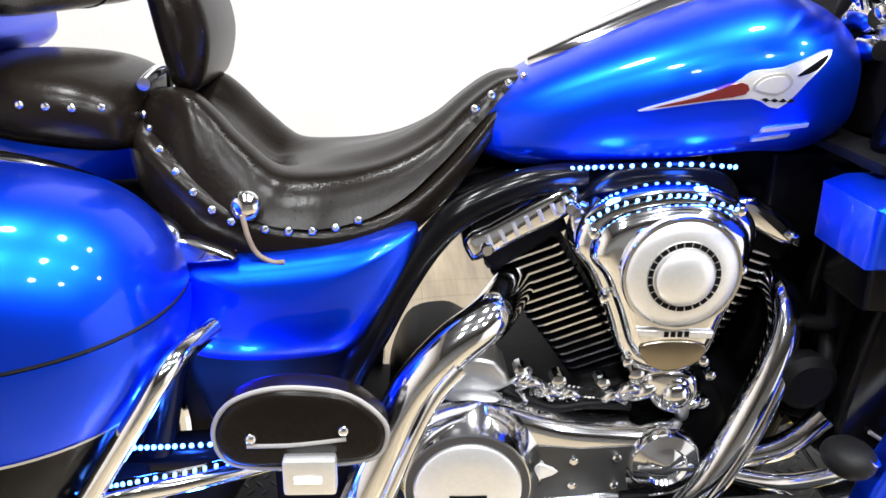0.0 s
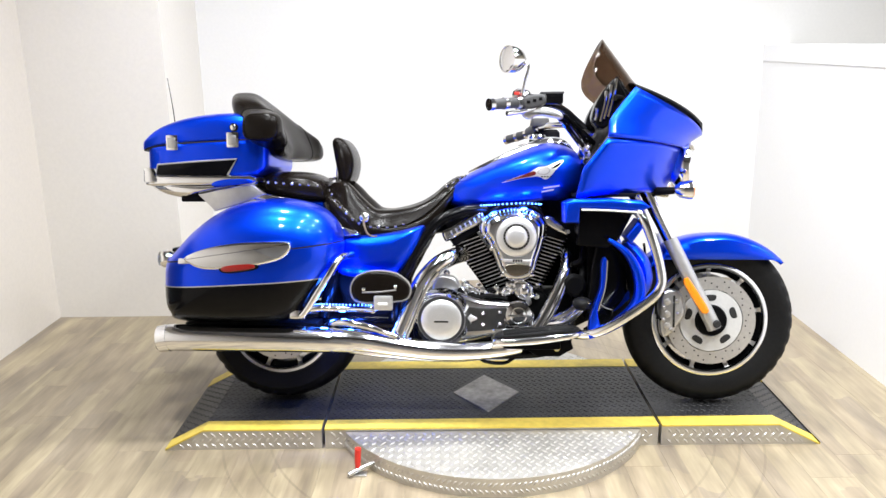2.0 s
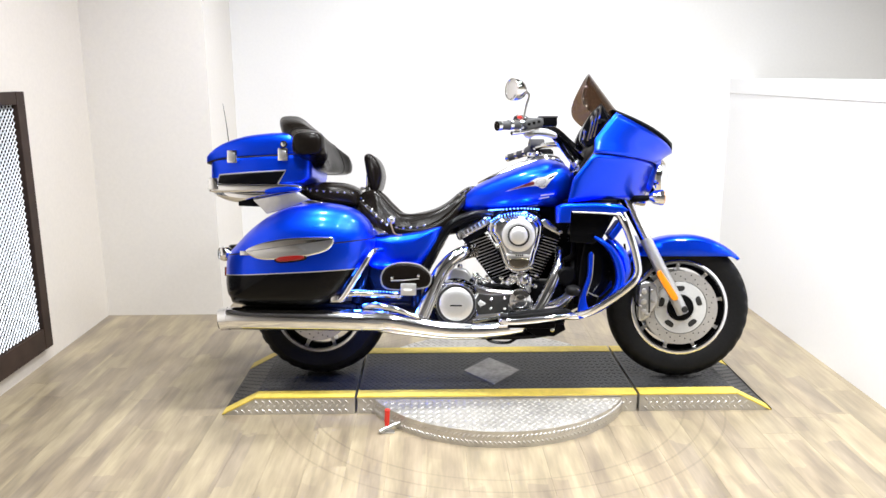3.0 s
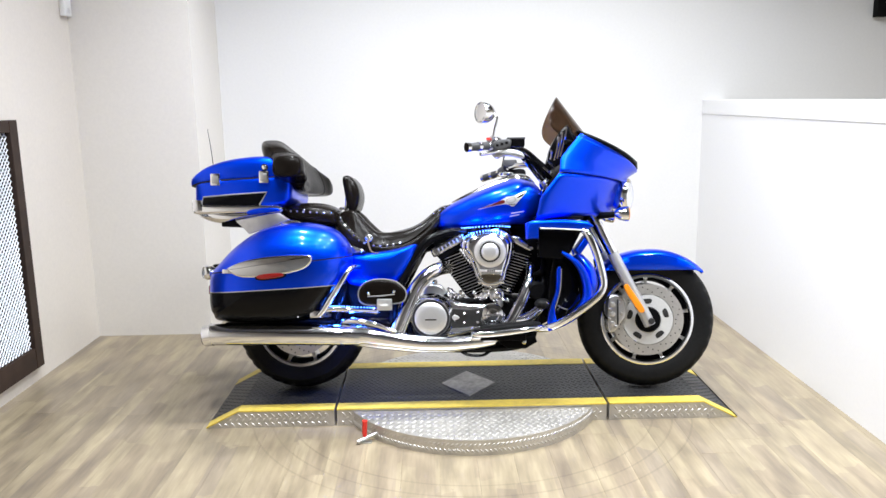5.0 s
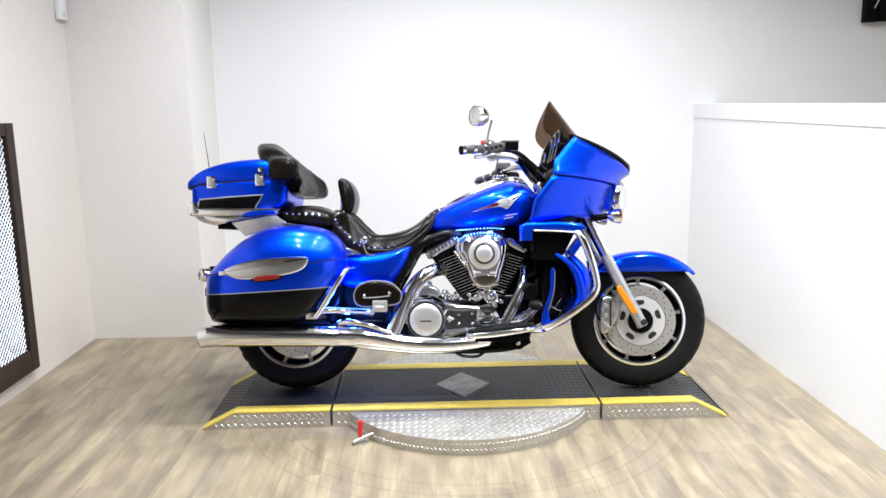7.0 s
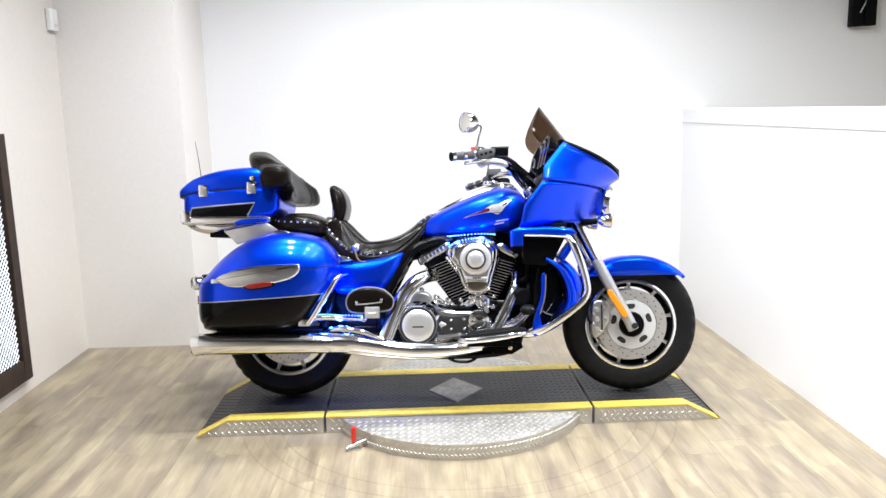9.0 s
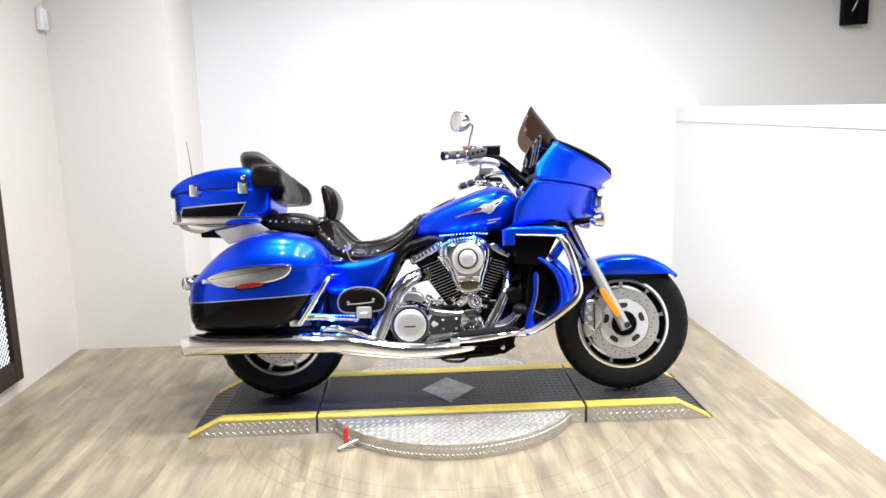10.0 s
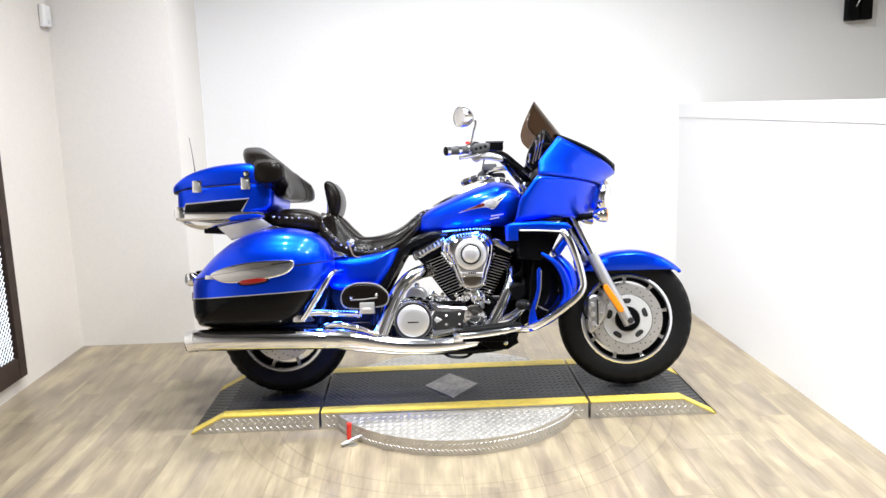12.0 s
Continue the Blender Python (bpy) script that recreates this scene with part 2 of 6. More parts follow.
def lathe(profile, centre, axis="Y", seg=40, hollow=False):
    """Turns (radius, along) pairs round an axis through centre; hollow: a closed profile with an open middle."""
    if hollow:
        profile = list(profile) + [profile[0]]
    rings = []
    for r, h in profile:
        ring = []
        for k in range(seg):
            a = 2 * math.pi * k / seg
            u, v = r * math.cos(a), r * math.sin(a)
            p = {"Y": (u, h, v), "X": (h, u, v), "Z": (u, v, h)}[axis]
            ring.append(Vector(centre) + Vector(p))
        rings.append(ring)
    bm = loft(rings, caps=not hollow)
    if hollow:
        bmesh.ops.remove_doubles(bm, verts=bm.verts, dist=1e-6)
    return bm


def body(stations, e=2.5, seg=32, steps=5, yc=0.0, low_e=None):
    """A rounded body along x; stations (x, low, high, half width)."""
    cols = list(zip(*stations))
    n = len(stations)
    fine = []
    for i in range(n - 1):
        for k in range(steps):
            t = k / steps
            row = []
            for c in cols:
                a, b, cc, d = c[max(i - 1, 0)], c[i], c[i + 1], c[min(i + 2, n - 1)]
                row.append(0.5 * (2 * b + (cc - a) * t + (2 * a - 5 * b + 4 * cc - d) * t * t + (3 * b - a - 3 * cc + d) * t ** 3))
            fine.append(row)
    fine.append(list(stations[-1]))
    rings = []
    for x, low, high, half in fine:
        mid, h = (low + high) / 2, (high - low) / 2
        ring = []
        for i in range(seg):
            a = 2 * math.pi * i / seg
            c, s = math.cos(a), math.sin(a)
            k = e if s > 0 or low_e is None else low_e
            ring.append(Vector((x, yc + half * math.copysign(abs(c) ** (2 / k), c), mid + h * math.copysign(abs(s) ** (2 / k), s))))
        rings.append(ring)
    return loft(rings)


def outline(points, steps=5):
    return [(p.x, p.y) for p in smooth_path([(x, z, 0) for x, z in points], steps, True)]


def inset(poly, d):
    area = sum(a[0] * b[1] - b[0] * a[1] for a, b in zip(poly, poly[1:] + poly[:1]))
    s = 1 if area > 0 else -1
    out = []
    for i in range(len(poly)):
        a, b, c = Vector(poly[i - 1]), Vector(poly[i]), Vector(poly[(i + 1) % len(poly)])
        t = (c - a)
        if t.length < 1e-9:
            out.append((b.x, b.y))
            continue
        t.normalize()
        out.append((b.x - t.y * d * s, b.y + t.x * d * s))
    return out


def cushion(points, y0, y1, r, steps=5, rows=4, r_back=None, smooth=True, dome=0.0):
    """A padded slab with the outline in x and z, from y0 (outer) to y1 (inner), with edges rounded by r."""
    poly = outline(points, steps) if smooth else [tuple(p) for p in points]
    r_back = r if r_back is None else r_back
    rings = []
    if dome:
        face = inset(poly, r)
        mx, mz = sum(x for x, _ in face) / len(face), sum(z for _, z in face) / len(face)
        for k in (0.04, 0.2, 0.4, 0.6, 0.8):
            rings.append([Vector((mx + (x - mx) * k, y0 - dome * (1 - k * k), mz + (z - mz) * k)) for x, z in face])
    for k in range(rows + 1):
        a = math.pi / 2 * k / rows
        rings.append([Vector((x, y0 + r * (1 - math.cos(a)), z)) for x, z in inset(poly, r * (1 - math.sin(a)))])
    for k in range(rows + 1):
        a = math.pi / 2 * k / rows
        rings.append([Vector((x, y1 - r_back + r_back * math.sin(a), z)) for x, z in inset(poly, r_back * (1 - math.cos(a)))])
    return loft(rings)


def pillow(points, y0, y1, y2, n=3.2, m=2.4, steps=6, rows=12, back=4):
    """A bulging shell with the outline in x and z: full outline at y1, domed to y0, rounded off to y2 behind."""
    poly = outline(points, steps)
    mx, mz = sum(x for x, _ in poly) / len(poly), sum(z for _, z in poly) / len(poly)
    rings = []
    for k in range(rows + 1):
        a = math.pi / 2 * (0.03 + 0.97 * k / rows)
        t = math.sin(a) ** (2 / n)
        y = y1 + (y0 - y1) * max(0.0, 1 - t ** n) ** (1 / m)
        rings.append([Vector((mx + (x - mx) * t, y, mz + (z - mz) * t)) for x, z in poly])
    for k in range(1, back + 1):
        a = math.pi / 2 * k / back
        t = 1 - 0.12 * (1 - math.cos(a))
        rings.append([Vector((mx + (x - mx) * t, y1 + (y2 - y1) * math.sin(a), mz + (z - mz) * t)) for x, z in poly])
    return loft(rings)


def bolster(points, half, n=3.0, m=2.6, steps=5, rows=9, yc=0.0):
    """A cushion with the outline in x and z at its middle, rounded off to both sides."""
    poly = outline(points, steps)
    mx, mz = sum(x for x, _ in poly) / len(poly), sum(z for _, z in poly) / len(poly)
    rings = []
    for k in range(-rows, rows + 1):
        a = math.pi / 2 * k / rows * 0.985
        t = math.cos(a) ** (2 / n)
        y = half * math.copysign(abs(math.sin(a)) ** (2 / m), a)
        rings.append([Vector((mx + (x - mx) * t, yc + y, mz + (z - mz) * t)) for x, z in poly])
    return loft(rings)


def box(x0, x1, y0, y1, z0, z1, bevel=0.0):
    bm = bmesh.new()
    bmesh.ops.create_cube(bm, size=1, matrix=Matrix.LocRotScale(((x0 + x1) / 2, (y0 + y1) / 2, (z0 + z1) / 2), None, (x1 - x0, y1 - y0, z1 - z0)))
    if bevel:
        bmesh.ops.bevel(bm, geom=bm.edges[:], offset=bevel, segments=2, affect="EDGES", profile=0.6)
    return bm


def ball(c, r, squash=(1, 1, 1), u=12, v=8):
    bm = bmesh.new()
    bmesh.ops.create_uvsphere(bm, u_segments=u, v_segments=v, radius=r, matrix=Matrix.LocRotScale(c, None, squash))
    return bm


def kept(bm, place, normal):
    """The half of bm that lies on the normal's side."""
    out = bm.copy()
    bmesh.ops.bisect_plane(out, geom=out.verts[:] + out.edges[:] + out.faces[:], plane_co=place, plane_no=normal, clear_inner=True)
    return out


def mirrored(bm):
    out = bm.copy()
    for v in out.verts:
        v.co.y = -v.co.y
    bmesh.ops.reverse_faces(out, faces=out.faces)
    return out


def part(name, bm, mat, parent=None, label="", smooth=True, angle=40, at=None):
    me = bpy.data.meshes.new(name)
    bm.to_mesh(me)
    bm.free()
    for m in (mat if isinstance(mat, (list, tuple)) else (mat,)):
        me.materials.append(m)
    if smooth:
        me.polygons.foreach_set("use_smooth", [True] * len(me.polygons))
        me.set_sharp_from_angle(angle=radians(angle))
    ob = new(name, me)
    if parent is not None:
        ob.parent = parent
    if label:
        ob["label"] = label
    if at:
        ob.location = at
    return ob


def shell(ob, thickness):
    m = ob.modifiers.new("thickness", "SOLIDIFY")
    m.thickness = thickness
    m.offset = -1
    return ob


def structure(name, bm, mat, label, category="", smooth=False):
    return tagged(part(name, bm, mat, smooth=smooth), label, category or name.split("_")[0], kind="structure")


# ---- room ----
LEFT, RIGHT, BACK, NEAR, FAR = -2.11, 1.872, 2.10, -6.0, 4.6
structure("floor", box(LEFT - 0.1, FAR + 0.1, NEAR - 0.1, BACK + 0.1, -0.1, -0.004), GAP, "pale oak vinyl plank floor of a showroom", "floor")
structure("wall_back", box(-1.405, FAR, BACK, BACK + 0.12, 0, CEILING), WALL, "plain white painted wall behind the motorcycle", "wall")
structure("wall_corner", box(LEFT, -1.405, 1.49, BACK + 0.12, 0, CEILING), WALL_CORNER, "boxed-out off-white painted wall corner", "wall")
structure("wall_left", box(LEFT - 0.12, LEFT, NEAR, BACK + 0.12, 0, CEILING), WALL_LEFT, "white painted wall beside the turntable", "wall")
structure("wall_right", box(RIGHT, RIGHT + 0.12, -2.4, BACK, 0, 1.31), WALL_GLOSS, "white painted half-height partition wall", "wall")
structure("trim", box(RIGHT - 0.006, RIGHT + 0.14, -2.42, BACK, 1.31, 1.406, 0.004), WALL_GLOSS, "white cap on top of the partition wall", "trim")
structure("wall_far", box(FAR, FAR + 0.12, NEAR, BACK + 0.12, 0, CEILING), WALL_WARM, "cream wall beyond the partition", "wall")
structure("wall_near", box(LEFT - 0.12, FAR + 0.12, NEAR - 0.12, NEAR, 0, CEILING), WALL_GREY, "grey painted wall across from the turntable", "wall")
structure("ceiling", box(LEFT - 0.12, FAR + 0.12, NEAR - 0.12, BACK + 0.12, CEILING, CEILING + 0.1), CEIL, "dark grey showroom ceiling", "ceiling")


def ceiling_light():
    lamp = tagged(new("ceiling_light"), "round white recessed ceiling light, lit", "ceiling light", "ceiling lights")
    part("frame", lathe([(0.11, 0), (0.135, 0), (0.135, -0.02), (0.105, -0.02)], (0, 0, 0), "Z", 32), WHITEPLASTIC, lamp)
    part("diffuser", lathe([(0.108, -0.004), (0.108, -0.016), (0.06, -0.018)], (0, 0, 0), "Z", 32), LAMPGLOW, lamp)
    return lamp


first = None
for x, y in LAMPS:
    m = pose(x, y, CEILING - 0.002)
    if first is None:
        first = ceiling_light()
        first.matrix_basis = m
    else:
        copy_thing(first, m)
    light = bpy.data.lights.new("ceiling_lamp", "AREA")
    light.shape, light.size, light.energy, light.color = "DISK", 0.2, LAMP_POWER, LAMP_COLOUR
    light.spread = radians(155)
    lit = new("ceiling_lamp", light)
    lit.matrix_basis = pose(x, y, CEILING - 0.03)


# ---- turntable and ramps ----
TOP = 0.08
MID0, MID1, DEEP = -0.438, 0.777, 0.62


def slab(profile, y0, y1):
    """A profile in x and z, drawn out from y0 to y1."""
    return loft([[Vector((x, y, z)) for x, z in profile] for y in (y0, y1)])


def lozenges(places, long, wide, high):
    """Raised tread marks, (x, y, z, turn) each, in one mesh."""
    verts, faces = [], []
    for x, y, z, turn in places:
        c, s = math.cos(turn), math.sin(turn)
        b = len(verts)
        for u, v, w in ((-long, 0, 0), (0, -wide, 0), (long, 0, 0), (0, wide, 0), (-long * 0.5, 0, high), (long * 0.5, 0, high)):
            verts.append((x + u * c - v * s, y + u * s + v * c, z + w))
        faces += [(b, b + 1, b + 4), (b + 1, b + 5, b + 4), (b + 1, b + 2, b + 5), (b + 2, b + 3, b + 5), (b + 3, b + 4, b + 5), (b + 3, b, b + 4)]
    me = bpy.data.meshes.new("tread")
    me.from_pydata(verts, [], faces)
    return me


def tread(parent, places, mat, label, long=0.013, wide=0.0048, high=0.003):
    me = lozenges(places, long, wide, high)
    me.materials.append(mat)
    ob = new("tread", me)
    ob.parent = parent
    return tagged(ob, label, kind="stuff")


def ramp_section(name, profile, label, clip):
    """A ramp or deck section: steel box, black deck, yellow edges and plate front."""
    thing = tagged(new(name), label, "ramp", "turntable ramps")
    low = [(x, max(0.0, z - 0.006)) if z > 0.003 else (x, z) for x, z in profile]
    part("body", slab(low, 0.004, DEEP), PLATE, thing, "bright diamond-plate steel side", smooth=False)
    up = [(x, z) for x, z in profile if z > 0.003]
    upper = sorted(up)
    if clip:
        upper = sorted(up + [p for p in profile if p[1] <= 0.003 and p[0] == clip])
    def strip(a, b, mat, nm, lift, text):
        prof = [(x, z + lift) for x, z in upper] + [(x, z - 0.004) for x, z in upper[::-1]]
        part(nm, slab(prof, a, b), mat, thing, text, smooth=False)
    strip(0.07, DEEP - 0.08, TREAD, "deck", 0.0, "black anti-slip deck")
    strip(0.0, 0.07, YELLOW, "edge_stripe", 0.002, "scuffed yellow safety stripe")
    strip(DEEP - 0.08, DEEP, YELLOW, "edge_stripe", 0.002, "scuffed yellow safety stripe")
    spots = []
    row = 0
    y = 0.083
    while y < DEEP - 0.088:
        x = upper[0][0] + 0.02 + (0.014 if row % 2 else 0)
        while x < upper[-1][0] - 0.015:
            z = None
            for (xa, za), (xb, zb) in zip(upper, upper[1:]):
                if xa <= x <= xb and xb > xa:
                    z = za + (zb - za) * (x - xa) / (xb - xa)
            if z is not None and not (name == "turntable_deck" and abs(x - 0.165) / 0.145 + abs(y - 0.293) / 0.18 < 1.05):
                spots.append((x, y, z, radians(45 if row % 2 else -45)))
            x += 0.028
        y += 0.02
        row += 1
    tread(thing, spots, TREAD, "raised diamond tread marks on black rubber", high=0.0018)
    marks = []
    for i in range(3):
        x = upper[0][0] + 0.03 + (0.015 if i % 2 else 0)
        while x < upper[-1][0] - 0.02:
            z = 0.016 + i * 0.021
            hi = max([za + (zb - za) * (x - xa) / (xb - xa) for (xa, za), (xb, zb) in zip(upper, upper[1:]) if xa <= x <= xb and xb > xa] + [0])
            if z < hi - 0.014:
                marks.append((x, z, 0, radians(45 if i % 2 else -45)))
            x += 0.03
    me = lozenges(marks, 0.013, 0.0048, 0.0032)
    me.materials.append(PLATE)
    side = new("plate_relief", me)
    side.matrix_basis = pose(0, 0.004, 0, 90, 0, 0)
    side.parent = thing
    tagged(side, "raised marks on the steel plate front", kind="stuff")
    return thing


ramp_section("turntable_deck", [(MID0, 0), (MID1, 0), (MID1, TOP), (MID0, TOP)], "black-decked middle section of a motorcycle turntable with yellow edges", None)
ramp_section("entry_ramp", [(-1.025, 0), (MID0 - 0.012, 0), (MID0 - 0.012, TOP), (-0.88, TOP), (-1.025, 0.006)], "black-decked ramp end with yellow edges and steel sides", -1.025)
ramp_section("exit_ramp", [(MID1 + 0.012, 0), (1.37, 0), (1.37, 0.006), (1.215, TOP), (MID1 + 0.012, TOP)], "black-decked ramp end with yellow edges and steel sides", 1.37)
deck_plate = tagged(part("diamond_panel", loft([[Vector((0.165 + u * k, 0.293 + v * k, TOP + z)) for u, v in ((-0.132, 0), (0, -0.172), (0.132, 0), (0, 0.17))] for k, z in ((1, 0.001), (0.985, 0.004))]), material("worn_steel", (0.27, 0.26, 0.25), 0.42, 0.7, grain=0.5, scale=45, coarse=14), smooth=False), "worn grey steel diamond plate set in the deck", "plate")


def disc_segment(name, cx, cy, radius, y_cut, front, label):
    """The part of the round turntable plate that stands out past the deck."""
    half = math.sqrt(radius ** 2 - (cy - y_cut) ** 2)
    a0 = math.atan2(y_cut - cy, -half) if front else math.atan2(y_cut - cy, half)
    a1 = math.atan2(y_cut - cy, half) if front else math.atan2(y_cut - cy, -half)
    if a1 < a0:
        a1 += 2 * math.pi
    rim = [(cx + radius * math.cos(a0 + (a1 - a0) * k / 64), cy + radius * math.sin(a0 + (a1 - a0) * k / 64)) for k in range(65)]
    thing = tagged(new(name), label, "turntable")
    part("plate", loft([[Vector((x, y, z)) for x, y in rim] for z in (0.0, TOP - 0.012)]), PLATE, thing, "bright diamond-plate steel", smooth=False)
    spots, row, y = [], 0, cy - radius
    while y < cy + radius:
        x = cx - radius + (0.016 if row % 2 else 0)
        while x < cx + radius:
            if (x - cx) ** 2 + (y - cy) ** 2 < (radius - 0.006) ** 2 and (y < y_cut - 0.01 if front else y > y_cut + 0.01):
                spots.append((x, y, TOP - 0.012, radians(45 if row % 2 else -45)))
            x += 0.032
        y += 0.022
        row += 1
    tread(thing, spots, PLATE, "raised diamond marks on bright steel", 0.0145, 0.005, 0.0034)
    verts_needed = []
    for k in range(0, 70):
        a = a0 + (a1 - a0) * k / 70
        for i in range(2):
            verts_needed.append((a + (0.011 if i else 0), 0.020 + 0.026 * i, 45 if i else -45))
    bm = bmesh.new()
    for a, z, turn in verts_needed:
        m = Matrix.Translation((cx + radius * math.cos(a), cy + radius * math.sin(a), z)) @ Matrix.Rotation(a + math.pi / 2, 4, "Z") @ Matrix.Rotation(radians(90), 4, "X") @ Matrix.Rotation(radians(turn), 4, "Z")
        p = [bm.verts.new(m @ Vector(q)) for q in ((-0.013, 0, 0), (0, -0.0048, 0), (0.013, 0, 0), (0, 0.0048, 0), (-0.006, 0, 0.0032), (0.006, 0, 0.0032))]
        for f in ((0, 1, 4), (1, 5, 4), (1, 2, 5), (2, 3, 5), (3, 4, 5), (3, 0, 4)):
            bm.faces.new([p[q] for q in f])
    tagged(part("plate_relief", bm, PLATE, thing, smooth=False), kind="stuff")
    return thing


disc_segment("turntable_disc", 0.175, 0.27, 0.60, 0.0, True, "round diamond-plate turntable plate on the floor")
disc_segment("turntable_disc", 0.175, 0.27, 0.60, DEEP, False, "round diamond-plate turntable plate on the floor")
lock = tagged(new("turntable_lock"), "red-handled steel locking lever beside the turntable", "lever")
lock.location = (-0.30, -0.145, 0)
part("base", box(-0.035, 0.03, -0.05, -0.02, 0, 0.006, 0.001), ALLOY, lock)
part("arm", tube([(-0.03, -0.055, 0.012), (0.0, -0.035, 0.02), (0.05, -0.01, 0.03), (0.07, 0.01, 0.032)], 0.008), ALLOY, lock)
part("handle", tube([(0.0, -0.03, 0.02), (0.0, -0.03, 0.05), (0.003, -0.03, 0.098)], [0.008, 0.0105, 0.011]), REDPLASTIC, lock, "red plastic grip")

# ---- wall things ----
gate = tagged(new("mesh_panel"), "dark rusty steel-framed panel with pale wire mesh on the wall", "panel")
gate.location = (LEFT, 0, 0)
G0, G1, GZ0, GZ1 = -0.60, 0.69, 0.09, 1.371
for nm, a in (("frame_post", (0.002, 0.045, G1 - 0.075, G1, GZ0, GZ1)), ("frame_post", (0.002, 0.045, G0, G0 + 0.075, GZ0, GZ1)), ("frame_rail", (0.002, 0.043, G0 + 0.075, G1 - 0.075, GZ0, GZ0 + 0.11)), ("frame_rail", (0.002, 0.043, G0 + 0.075, G1 - 0.075, GZ1 - 0.06, GZ1))):
    part(nm, box(*a, 0.004), RUST, gate, smooth=False)
bm = bmesh.new()
step = 0.022
for d in (1, -1):
    k = GZ0 - 1.4
    while k < GZ1 + 1.4:
        ends = []
        for y in (G0 + 0.07, G1 - 0.07):
            ends.append((y, k + d * (y - 0.1)))
        (ya, za), (yb, zb) = ends
        lo, hi = GZ0 + 0.1, GZ1 - 0.055
        t0, t1 = 0.0, 1.0
        if abs(zb - za) > 1e-6:
            ta, tb = (lo - za) / (zb - za), (hi - za) / (zb - za)
            t0, t1 = max(0, min(ta, tb)), min(1, max(ta, tb))
        if t1 > t0:
            p, q = Vector((0.02, ya + (yb - ya) * t0, za + (zb - za) * t0)), Vector((0.02, ya + (yb - ya) * t1, za + (zb - za) * t1))
            n = (q - p).cross(Vector((1, 0, 0))).normalized() * 0.0028
            v = [bm.verts.new(w + o) for w in (p, q) for o in (n, -n, Vector((0.004, 0, 0)))]
            for f in ((0, 2, 5, 3), (2, 1, 4, 5), (1, 0, 3, 4)):
                bm.faces.new([v[i] for i in f])
        k += step * 1.414
tagged(part("wire_mesh", bm, MESHY, gate, "pale galvanised wire mesh", smooth=False), kind="stuff")
part("backing", box(0.001, 0.006, G0 + 0.05, G1 - 0.05, GZ0 + 0.05, GZ1 - 0.03), MATTE, gate, "dark backing", smooth=False)

sensor = tagged(new("wall_sensor"), "small white plastic sensor on the wall", "sensor")
sensor.location = (LEFT, 1.43, 1.945)
part("case", cushion([(-0.045, 0), (0.045, 0), (0.045, 0.125), (-0.045, 0.125)], 0.0, 0.035, 0.012, smooth=False), WHITEPLASTIC, sensor).matrix_basis = pose(0.035, 0, 0, 0, 0, 90)
part("lens", ball((0.037, 0, 0.03), 0.014, (0.4, 1, 1)), CLEAR, sensor)

speaker = tagged(new("wall_speaker"), "small black speaker box on the wall", "speaker")
speaker.location = (3.075, BACK, 1.918)
part("cabinet", box(-0.085, -0.004, -0.06, -0.001, 0.012, 0.30, 0.004), MATTE, speaker)
part("cabinet", box(0.004, 0.085, -0.06, -0.001, 0.016, 0.30, 0.004), MATTE, speaker)
part("bracket", tube([(-0.03, -0.06, 0.10), (-0.01, -0.07, 0.15), (0.012, -0.06, 0.20)], 0.004), ALLOY, speaker)


# ---- motorcycle ----
# x runs to the bike's front, y to its left, z up from the deck
bike = tagged(new("motorcycle"), "blue touring motorcycle with saddlebags and black seats, on a turntable deck", "motorcycle")
bike.matrix_basis = pose(0.18, 0.25, TOP + 0.004, -10, 0, -3)
FX, FZ, FR = 0.827, 0.320, 0.320
RX, RZ, RR = -0.81, 0.312, 0.312


def tyre(cx, cz, radius, half, rim):
    prof = [(rim - 0.01, -half * 0.62), (rim + 0.012, -half * 0.8), (rim + (radius - rim) * 0.55, -half), (radius - 0.028, -half * 0.88), (radius - 0.018, -half * 0.74), (radius - 0.008, -half * 0.55), (radius - 0.001, -half * 0.16), (radius, 0), (radius - 0.001, half * 0.16), (radius - 0.008, half * 0.55), (radius - 0.018, half * 0.74), (radius - 0.028, half * 0.88), (rim + (radius - rim) * 0.55, half), (rim + 0.012, half * 0.8), (rim - 0.01, half * 0.62)]
    seg = 192
    rings = []
    for i, (r, y) in enumerate(prof + prof[:1]):
        ring = []
        for k in range(seg):
            cut = 0.005 if 3 < i < 11 and i not in (6, 7, 8) and (k + (i if i < 7 else 14 - i)) % 6 in (0, 1) else 0.0
            a = 2 * math.pi * k / seg
            ring.append(Vector((cx + (r - cut) * math.cos(a), y, cz + (r - cut) * math.sin(a))))
        rings.append(ring)
    bm = loft(rings, caps=False)
    bmesh.ops.remove_doubles(bm, verts=bm.verts, dist=1e-6)
    return bm


